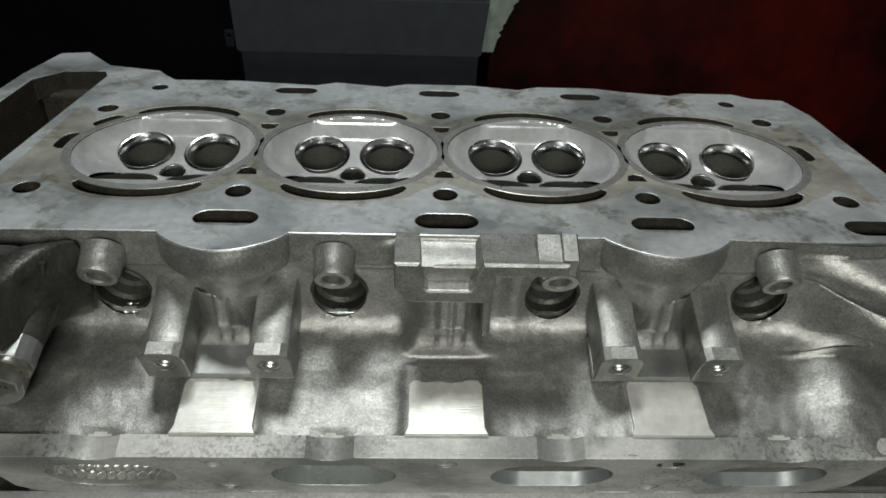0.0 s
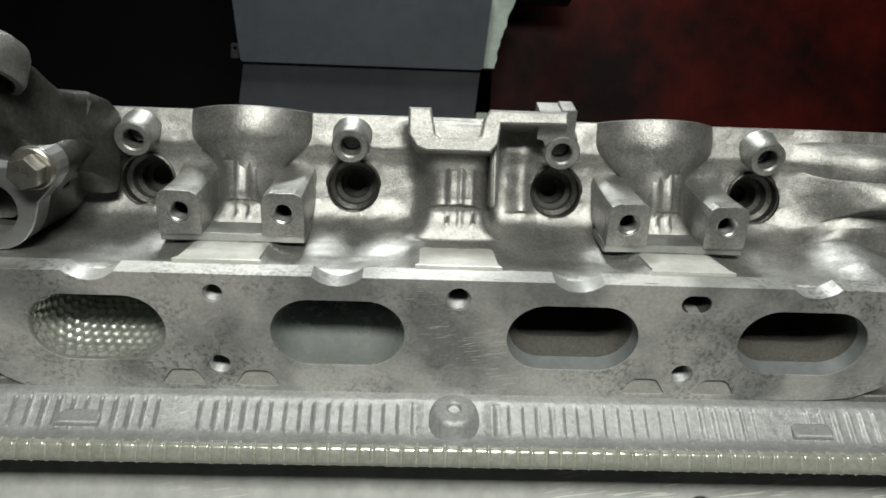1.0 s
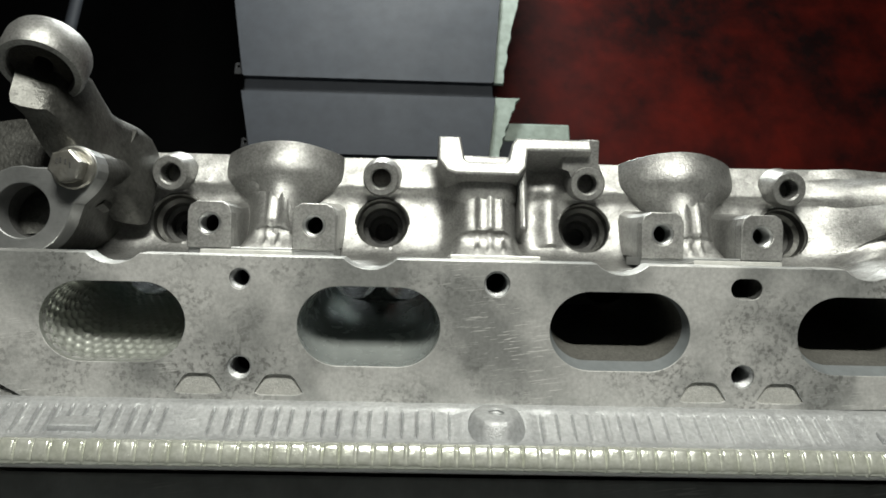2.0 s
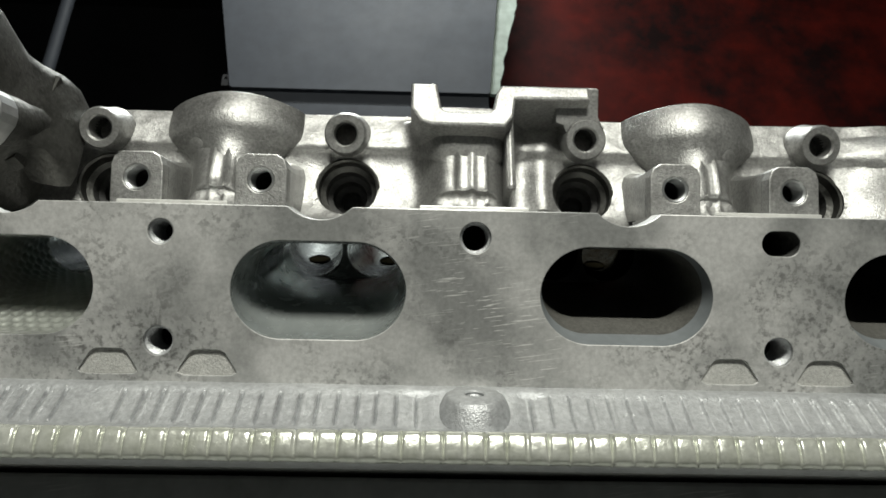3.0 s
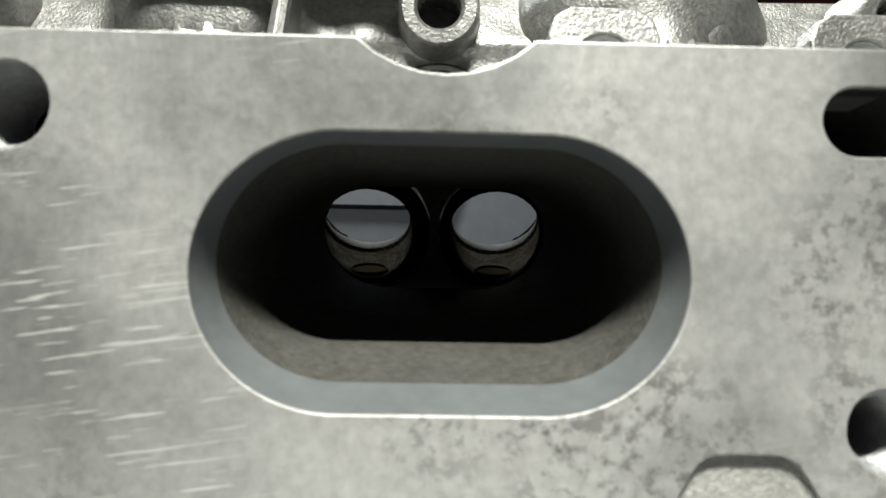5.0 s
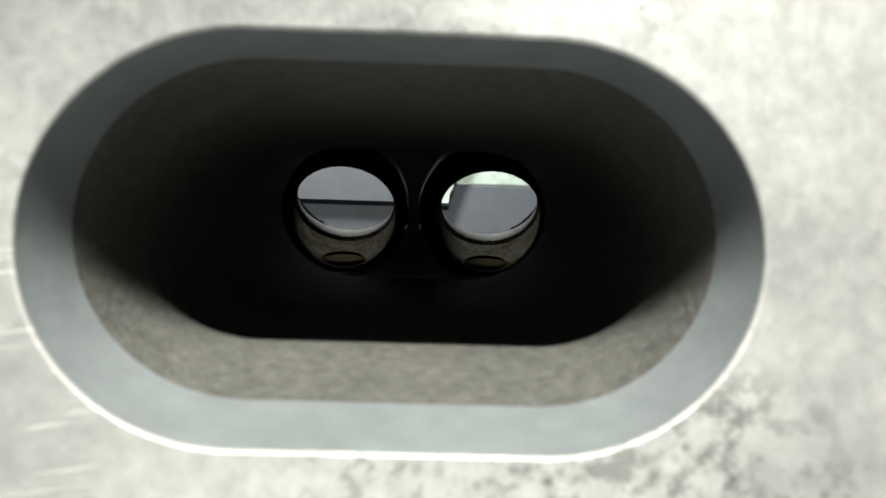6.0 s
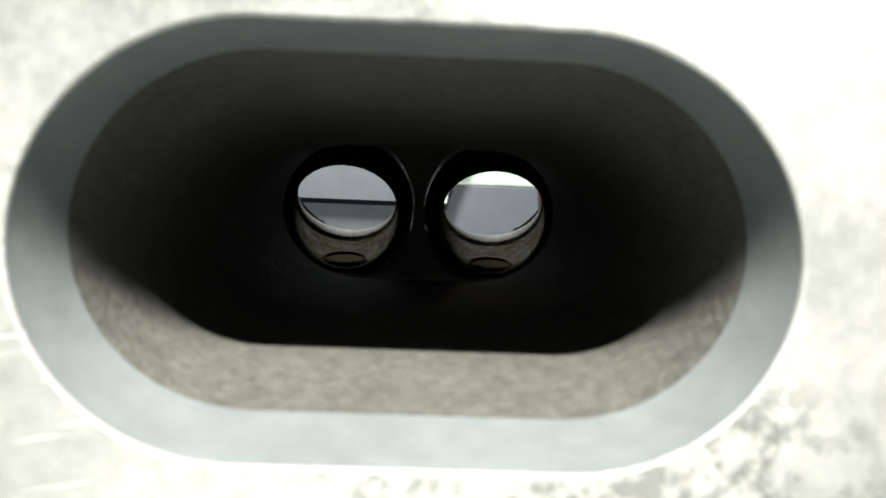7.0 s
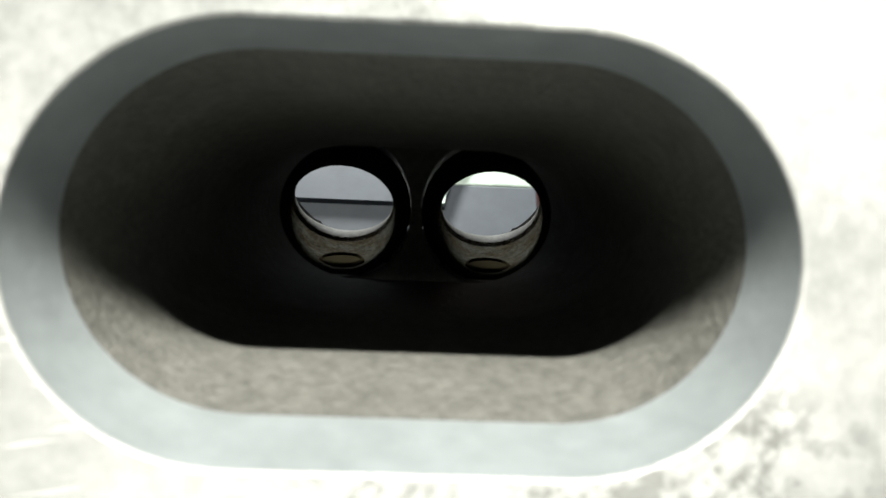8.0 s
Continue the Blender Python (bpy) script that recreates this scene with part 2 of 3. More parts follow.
def lathe(name, profile, fr, mat, parent, label="", n=40, sharp_at=35):
    """A turned piece: profile of (radius, height along the frame's w)."""
    verts, faces = [], []
    for r, w in profile:
        for i in range(n):
            a = 2 * math.pi * i / n
            verts.append(at(fr, (r * math.cos(a), r * math.sin(a), w)))
    for j in range(len(profile) - 1):
        for i in range(n):
            k = (i + 1) % n
            faces.append((j * n + i, j * n + k, (j + 1) * n + k, (j + 1) * n + i))
    return attach(name, sharp(mesh_of(name, verts, faces, mat), sharp_at), parent, label)


def loft(name, loops, mat, parent, label="", cap=False, sharp_at=50):
    n = len(loops[0])
    verts = [p for loop in loops for p in loop]
    faces = [(j * n + i, j * n + (i + 1) % n, (j + 1) * n + (i + 1) % n, (j + 1) * n + i) for j in range(len(loops) - 1) for i in range(n)]
    if cap:
        faces += [tuple(range(n))[::-1], tuple(range((len(loops) - 1) * n, len(loops) * n))]
    me = mesh_of(name, verts, faces, mat)
    bm = bmesh.new()
    bm.from_mesh(me)
    bmesh.ops.recalc_face_normals(bm, faces=bm.faces)
    bm.to_mesh(me)
    bm.free()
    return attach(name, sharp(me, sharp_at), parent, label)


def sheet(name, nx, ns, place, mat, parent, label="", keep=None, sharp_at=60):
    """A cast skin: place(i / nx, j / ns) gives each point; keep drops faces by their middle."""
    verts = [place(i / nx, j / ns) for j in range(ns + 1) for i in range(nx + 1)]
    faces = []
    for j in range(ns):
        for i in range(nx):
            k = j * (nx + 1) + i
            f = (k, k + 1, k + nx + 2, k + nx + 1)
            if keep is None or keep((i + 0.5) / nx, (j + 0.5) / ns):
                faces.append(f)
    return attach(name, sharp(mesh_of(name, verts, faces, mat), sharp_at), parent, label)


def along(profile):
    """A point at k of 0 to 1 along a line of (y, z)."""
    seg = [0.0]
    for a, b in zip(profile, profile[1:]):
        seg.append(seg[-1] + math.dist(a, b))

    def point(k):
        d = min(max(k, 0), 1) * seg[-1]
        for i in range(len(profile) - 1):
            if d <= seg[i + 1] or i == len(profile) - 2:
                f = (d - seg[i]) / (seg[i + 1] - seg[i])
                return tuple(a + (b - a) * f for a, b in zip(profile[i], profile[i + 1]))
    return point


def smooth_line(points, steps=4):
    """Round the corners of a line (Chaikin), keeping its ends."""
    for _ in range(steps):
        out = [points[0]]
        for a, b in zip(points, points[1:]):
            out += [tuple(p * 0.75 + q * 0.25 for p, q in zip(a, b)), tuple(p * 0.25 + q * 0.75 for p, q in zip(a, b))]
        out.append(points[-1])
        points = out
    return points


def soft(loop, steps=2):
    """Round the corners of a closed outline."""
    for _ in range(steps):
        out = []
        for a, b in zip(loop, loop[1:] + loop[:1]):
            out += [tuple(p * 0.87 + q * 0.13 for p, q in zip(a, b)), tuple(p * 0.13 + q * 0.87 for p, q in zip(a, b))]
        loop = out
    return loop


def bell(x, c, w):
    return math.exp(-((x - c) / w) ** 2)


def box(name, lo, hi, mat, parent, label="", bevel=1.0):
    bm = bmesh.new()
    bmesh.ops.create_cube(bm, size=1)
    for v in bm.verts:
        v.co = Vector([(a + b) / 2 + c * (b - a) for a, b, c in zip(lo, hi, v.co)])
    if bevel:
        bmesh.ops.bevel(bm, geom=bm.edges[:], offset=bevel, segments=2, affect="EDGES", profile=0.5)
    for v in bm.verts:
        v.co = world_of(v.co)
    me = bpy.data.meshes.new(name)
    bm.to_mesh(me)
    bm.free()
    me.materials.append(mat)
    return attach(name, me, parent, label)


# ---- the machine round the head ----
def machine():
    """The dim workshop and the machine that stands behind the head."""
    # unseen floor and side walls, kept grey to bounce fill light into the ports
    floor = box("floor", (-2500, -2500, -1010), (2500, 2500, -1000), FLOOR, None, bevel=0)
    tagged(floor, "unseen grey workshop floor, coloured to bounce light", "floor", kind="structure")
    ceiling = box("ceiling", (-2500, -2500, 1500), (2500, 2500, 1510), BLACK_PAINT, None, bevel=0)
    tagged(ceiling, "black unlit ceiling", "ceiling", kind="structure")
    for nm, lo, hi in (("wall_north", (-2500, 1500, -1000), (2500, 1520, 1500)), ("wall_south", (-2500, -2520, -1000), (2500, -2500, 1500)),
                       ("wall_west", (-2520, -2500, -1000), (-2500, 1500, 1500)), ("wall_east", (2500, -2500, -1000), (2520, 1500, 1500))):
        # the north wall is coloured black to stand for the unlit depth behind
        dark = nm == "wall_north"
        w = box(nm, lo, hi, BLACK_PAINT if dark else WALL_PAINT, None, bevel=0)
        tagged(w, "back wall, its unlit dark put in as black" if dark else "unseen grey wall, coloured to bounce light", "wall", kind="structure")

    red = thing("machine_panel", (420, 560, -700), "red painted machine panel with oily black stains", "panel")
    box("sheet", (75, 560, -700), (1500, 580, 1000), RED_PAINT, red, bevel=2)
    box("lower_rail", (75, 545, -700), (1500, 562, -420), BLACK_PAINT, red, "black painted lower rail", bevel=3)
    col = thing("machine_column", (-85, 440, -700), "dark grey telescopic sheet metal cover of a machine column", "machine column")
    # skirts of the cover, each a little wider than the one below: foot, head of the skirt, left and right edges at both
    skirts = ((-700, -150, -198, 50, -201, 52), (-82, -26, -204, 54, -206, 60), (35, 92, -223, 43, -229, 48), (144, 232, -224, 54, -238, 63),
              (282, 372, -248, 55, -268, 65), (395, 1000, -269, 63, -390, 110))
    for i, (z0, z1, a0, b0, a1, b1) in enumerate(skirts):
        front = [[(a, 430, z), (b, 430, z), (b, 520, z), (a, 520, z)] for z, a, b in ((z0, a0 + 3, b0 - 3), (z0 + 2, a0, b0), (z1, a1, b1))]
        skirt = loft("cover_skirt", front, GREY_PAINT, col, cap=True, sharp_at=25)
        if i == 0:
            continue
        # the chipped strip down the edge of each skirt
        loops = []
        for k in range(17):
            f = k / 16
            z = z0 + 4 + (min(z1, z0 + 170) - z0) * f
            e = b0 + (b1 - b0) * (z - z0) / (z1 - z0)
            w = e + 13 + 17 * f ** 1.5 + 4 * noise.noise(Vector((k * 0.9, i * 7.0, 0))) + 2 * noise.noise(Vector((k * 2.7, i, 4)))
            loops.append([(e + 0.5, 436, z), (w, 436, z), (w, 442, z), (e + 0.5, 442, z)])
        loft("side_strip", loops, PALE_TRIM, skirt, "chipped pale green edge strip", cap=True, sharp_at=30)
        latch = axes((a0 - 7, 432, z0 + 12), (0, -1, 0), (0, 0, 1))
        plate("latch", rounded(-5, -9, 5, 9, 2), [circle(0, 3, 1.8, 12)], 6, BLACK_PAINT, latch, skirt, "small black latch", bevel=0.8)
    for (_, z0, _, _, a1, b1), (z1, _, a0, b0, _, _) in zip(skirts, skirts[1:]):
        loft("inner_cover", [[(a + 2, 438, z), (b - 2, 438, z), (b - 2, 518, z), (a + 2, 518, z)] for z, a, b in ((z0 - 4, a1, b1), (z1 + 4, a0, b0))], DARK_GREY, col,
             "recessed inner cover, coloured darker for its shade", cap=True, sharp_at=25)
    for x, sgn in ((-219, -1), (41, 1)):
        fr = axes((x, 452, 9), (0, -1, 0), (0, 0, 1))
        tri = [(0, 0), (sgn * 4, 0), (sgn * 46, -30), (sgn * 46, -34), (0, -34)]
        plate("gusset", tri if sgn > 0 else tri[::-1], [], 8, PALE_TRIM, fr, col, "pale sloping gusset plate", bevel=0.6)
    # added block and pale cap, there to brighten the view through a valve opening
    box("added_side_block", (60, 448, 244), (165, 500, 318), GREY_PAINT, col, bevel=2)
    box("added_side_cap", (60, 449, 319), (165, 500, 346), PALE_TRIM, col, "pale green cap of the added block", bevel=2)
    hose = thing("hose", (-560, 520, -1000), "dark hose hanging behind the head", "hose")
    loft("tube", [[(-560 + 9 * math.cos(a * math.pi / 6), 520 + 9 * math.sin(a * math.pi / 6), -1000 + 210 * k) for a in range(12)] for k in range(11)], DARK_GREY, hose)


machine()

# ---- the cylinder head ----
head = thing("cylinder_head", (0, 0, -140), "bare cast aluminium engine head standing on a fixture plate", "cylinder head")
BORES = (-135, -45, 45, 135)
deck_fr = axes((0, 0, 0), (0, 0, 1), (0, 1, 0))


def deck():
    def swell(c):
        return [(c + x, -82 - 14.0 * math.cos(math.pi * x / 52) ** 0.8 if abs(x) < 25.9 else -82) for x in range(-26, 27, 2)]
    outline = [(-168, -82), (-122, -82), *swell(-88.5), (-20, -82), (50, -82.5), *swell(88.5), (160, -83), (212, -80), (216, -40), (214, 60), (208, 84),
               (190, 86), (180, 93), (150, 93), (140, 88), (112, 93), (95, 98), (60, 98), (48, 92), (20, 98), (-20, 98), (-32, 92), (-62, 98), (-74, 92),
               (-120, 97), (-158, 96), (-166, 104), (-172, 112), (-205, 120), (-228, 146), (-245, 142), (-250, 100), (-252, -40), (-248, -86), (-200, -84)]
    holes = [circle(b, 0, 42.5, 64) for b in BORES]
    for x in (-180, -90, 0, 90, 180):
        holes.append(circle(x, -47, 5.4, 24))
        holes.append(circle(x, 47, 5.2, 24))
    for x in (-90, 0, 90, 181):
        holes.append(oval(x, -70.5, 13, 6.0, 7.0, 28))
    for x in (-84, 0, 84):
        holes.append(oval(x, 82, 12, 5.0, 6.0, 28))
    for b in BORES:
        holes.append(arc_slot(b, 0, 47.2, 54.0, 236, 304))
        holes.append(arc_slot(b, 0, 47.2, 53.5, 57, 123))
    for x in (-90, 0, 90):
        for s in (-1, 1):
            holes.append([(x - 4.5, s * 30), (x + 4.5, s * 30), (x + 3.2, s * 24.5), (x, s * 23), (x - 3.2, s * 24.5)])
    holes.append(arc_slot(-135, 0, 47.5, 53, 165, 187, 8))
    holes.append(arc_slot(135, 0, 47.5, 53.5, -4, 18, 8))
    holes.append(arc_slot(-135, 0, 47.5, 52.5, 132, 152, 8))
    holes.append(circle(170, 75, 4.5, 20))
    holes.append([(-228, 106), (-204, 108), (-200, 100), (-204, -30), (-206, -62), (-240, -62), (-240, 90)])
    holes.append(circle(-163, 82, 4.5, 20))
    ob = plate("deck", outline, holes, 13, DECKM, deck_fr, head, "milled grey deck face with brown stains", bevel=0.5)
    # opening walls are corroded jacket with painted-in shade, the outer rim is raw casting
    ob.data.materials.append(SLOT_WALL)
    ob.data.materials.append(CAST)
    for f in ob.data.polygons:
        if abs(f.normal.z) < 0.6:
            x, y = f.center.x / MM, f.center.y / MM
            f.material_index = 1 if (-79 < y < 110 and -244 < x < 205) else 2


deck()


def chamber(cx):
    """A pent roof with two pairs of valve openings and a plug hole."""
    valves = [(-17.5, 17.5, 13.4), (17.5, 17.5, 13.4), (-18.0, -15.0, 14.2), (18.0, -15.0, 14.2)]
    plug = (0, 2.0, 6.4)

    def depth(x, y):
        r = math.hypot(x, y)
        roof = -16.0 + abs(y) * 0.27
        wall = -((max(42.0 - r, 0) / 42.0) ** 0.45) * 21.0
        z = max(roof, wall)
        if y > 30 and abs(x) < 26:
            z = max(z, -0.6 - max(0, 36 - y) * 1.2)
        if y < -31 and abs(x) < 26:
            z = max(z, -0.6 - max(0, y + 36) * 1.2)
        return z
    n = 72
    verts, faces, index = [], [], {}
    step = 86.0 / n
    for j in range(n + 1):
        for i in range(n + 1):
            x, y = -43 + i * step, -43 + j * step
            r = math.hypot(x, y)
            if r > 42.6 - step * 0.55:
                if r > 42.6 + step * 1.3:
                    continue
                x, y = x * 42.6 / r, y * 42.6 / r
            for vx, vy, vr in (*valves, plug):
                d = math.hypot(x - vx, y - vy)
                if abs(d - vr) < step * 0.62 and d > 0:
                    x, y = vx + (x - vx) * vr / d, vy + (y - vy) * vr / d
            index[i, j] = len(verts)
            verts.append((cx + x, y, depth(x, y) - 0.3))
    for j in range(n):
        for i in range(n):
            ids = [index.get(k) for k in ((i, j), (i + 1, j), (i + 1, j + 1), (i, j + 1))]
            if None in ids:
                continue
            mx = sum(verts[k][0] - cx for k in ids) / 4
            my = sum(verts[k][1] for k in ids) / 4
            if any(math.hypot(mx - vx, my - vy) < vr - 0.15 for vx, vy, vr in (*valves, plug)):
                continue
            faces.append(ids)
    ch = attach("combustion_chamber", sharp(mesh_of("combustion_chamber", verts, faces, POLISHED), 50), head, "polished pent-roof combustion chamber")
    for vx, vy, vr in valves:
        s = 1 if vy > 0 else -1
        fr = axes((cx + vx, vy, depth(vx, vy)), (0, -s * 0.29, 0.957), (0, 1, 0))
        lathe("valve_seat", [(vr + 1.6, 0.4), (vr + 0.6, 1.0), (vr - 0.2, 0.7), (vr - 1.6, -1.4), (vr - 2.2, -3.5), (vr - 2.2, -4.2)], fr, STEEL if s > 0 else SEAT_SHADE, ch, "bright cut steel valve seat" if s > 0 else "valve seat, coloured dark for the shade behind it")
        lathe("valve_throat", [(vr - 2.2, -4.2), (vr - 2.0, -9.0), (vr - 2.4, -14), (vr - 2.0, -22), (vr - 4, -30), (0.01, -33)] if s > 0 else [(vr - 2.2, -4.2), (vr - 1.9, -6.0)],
              fr, ROUGH_PORT if s > 0 else BOWL_SHADE, ch)
    fr = axes((cx, plug[1], -15.6), (0, -0.12, 0.99), (0, 1, 0))
    lathe("plug_face", [(8.0, -0.6), (7.4, 0.1), (6.6, 0.1), (6.4, -0.2)], fr, POLISHED, ch, n=28)
    prof = [(6.4, -0.2)]
    for k in range(9):
        prof += [(6.5, -0.4 - 1.4 * k), (5.6, -1.1 - 1.4 * k)]
    prof += [(5.6, -15), (0.01, -15)]
    lathe("spark_plug_hole", prof, fr, SHADE_CAST, ch, "threaded plug hole", n=28)


for b in BORES:
    chamber(b)
    lathe("sealing_land", [(42.3, -1.2), (43.0, 0.12), (44.6, 0.14), (44.8, 0.08), (46.6, 0.08), (46.8, -0.2)], axes((b, 0, 0), (0, 0, 1), (0, 1, 0)), LAND, head, "bright ring left by the head gasket", n=72)

# ---- the intake flange: its plane leans forward at the top ----
FACE_UP = Vector((0, -0.4233, 0.9060))
FACE_OUT = Vector((0, -0.9060, -0.4233))
face_fr = axes((0, -124.5, -90.7), FACE_OUT, FACE_UP)


def intake_face():
    top, low = 24.3, -28.6
    outline = [(-180, -16), (-174, -23), (-164, -28.5), (-150, -29.5), (-95, -29.5), (-85, -28.2), (-60, low), (60, -27.3), (80, -27.6), (92, -29), (104, -27.6), (150, -26.5), (162, -25), (172, -20), (178, -12),
               (180, top)]
    for b in reversed(BORES):
        outline += [(b + 0.4 + 13.5 * math.sin(radians(a)), 34.0 - 13.5 * math.cos(radians(a))) for a in (44, 33, 22, 11, 0, -11, -22, -33, -44)]
    outline += [(-180, top)]
    holes = [oval(b + 0.3, 0, 25.4, 14.25, 15.0, 64) for b in BORES]
    holes += [circle(-90.3, 16.2, 3.7, 28), circle(0.6, 16.2, 4.6, 28), oval(90.5, 16.4, 5.7, 3.7, 3.7, 28), circle(-90.4, -15.4, 4.3, 28), circle(90.6, -15.4, 4.3, 28)]
    for x in (-90.5, 90.5):
        for s in (-1, 1):
            holes.append(soft([(x + s * 14.2 - 9.2, -25.2), (x + s * 14.2 + 9.2, -25.2), (x + s * 14.2 + 4.6, -17.8), (x + s * 14.2 - 4.6, -17.8)]))
    plate("intake_flange", outline, holes, 9.0, FACE, face_fr, head, "machined intake flange, stained dark and scratched", bevel=0.25)
    for x, v, r in ((-90.3, 16.2, 3.7), (0.6, 16.2, 4.6), (-90.4, -15.4, 4.3), (90.6, -15.4, 4.3)):
        prof = [(r, -0.8)]
        for k in range(12):
            prof += [(r - 0.1, -1.2 - 1.0 * k), (r - 0.75, -1.7 - 1.0 * k)]
        hole = lathe("threaded_hole", prof, axes(at(face_fr, (x, v, 0)), FACE_OUT, FACE_UP), RAILM, head, "threaded stud hole in the flange", n=28)
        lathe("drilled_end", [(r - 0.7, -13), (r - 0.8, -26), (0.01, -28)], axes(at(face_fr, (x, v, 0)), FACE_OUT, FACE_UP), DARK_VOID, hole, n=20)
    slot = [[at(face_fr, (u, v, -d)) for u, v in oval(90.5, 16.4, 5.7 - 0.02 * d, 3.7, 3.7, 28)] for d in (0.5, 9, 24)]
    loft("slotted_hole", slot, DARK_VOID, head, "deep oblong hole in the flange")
    for x in (-90.5, 90.5):
        for s in (-1, 1):
            fr = axes(at(face_fr, (x + s * 14.2, -21.6, -1.0)), FACE_OUT + FACE_UP * 0.10, FACE_UP)
            plate("pocket_floor", rounded(-9.5, -5.0, 9.5, 5.0, 1.0), [], 1.5, POCKET, fr, head, "shallow cast pocket in the flange", bevel=0.2)


intake_face()


def dimpled(loops, mat, label):
    """The runner with rows of shallow six-sided dimples pressed into its wall."""
    around = n = 240

    def even(loop):
        """The same ring with its points evenly spaced."""
        ring = [Vector(p) for p in loop] + [Vector(loop[0])]
        run = [0.0]
        for a, c in zip(ring, ring[1:]):
            run.append(run[-1] + (c - a).length)
        out, k = [], 0
        for i in range(n):
            d = run[-1] * i / n
            while run[k + 1] < d:
                k += 1
            out.append(ring[k].lerp(ring[k + 1], (d - run[k]) / max(run[k + 1] - run[k], 1e-9)))
        return out
    loops = [even(loop) for loop in loops]
    dist = [0.0]
    for a, c in zip(loops, loops[1:]):
        dist.append(dist[-1] + (Vector(a[n // 4]) - Vector(c[n // 4])).length * 0.5 + (Vector(a[n * 3 // 4]) - Vector(c[n * 3 // 4])).length * 0.5)
    rows = 120
    cum = [[0.0] for _ in range(n)]
    for a, c in zip(loops, loops[1:]):
        for i in range(n):
            cum[i].append(cum[i][-1] + (Vector(a[i]) - Vector(c[i])).length)
    verts = []
    pitch_t, pitch_d = 1 / 32, 3.4
    for j in range(rows + 1):
        d = dist[-1] * j / rows
        k = max(i for i in range(len(dist) - 1) if dist[i] <= d + 1e-9)
        f = (d - dist[k]) / (dist[k + 1] - dist[k])
        ring = [Vector(a).lerp(Vector(c), f) for a, c in zip(loops[k], loops[k + 1])]
        mid = sum(ring, Vector()) / n
        for i in range(around):
            q = i / around * n
            p = ring[int(q) % n].lerp(ring[(int(q) + 1) % n], q % 1)
            best = 9.0
            g0, g1 = cum[int(q) % n], cum[(int(q) + 1) % n]
            here = (g0[k] + (g0[k + 1] - g0[k]) * f) * (1 - q % 1) + (g1[k] + (g1[k + 1] - g1[k]) * f) * (q % 1)
            row = round(here / pitch_d)
            for r in (row - 1, row, row + 1):
                s = (i / around) / pitch_t - 0.5 * (r % 2)
                best = min(best, math.hypot((s - round(s)) * 4.0, here - r * pitch_d))
            depth = max(0, 1 - (best / 2.05) ** 2) * 1.0 if here > 2.0 else 0
            verts.append(p + (p - mid).normalized() * depth)
    faces = [(j * around + i, j * around + (i + 1) % around, (j + 1) * around + (i + 1) % around, (j + 1) * around + i) for j in range(rows) for i in range(around)]
    return attach("intake_port", sharp(mesh_of("intake_port", verts, faces, mat), 70), head, label)


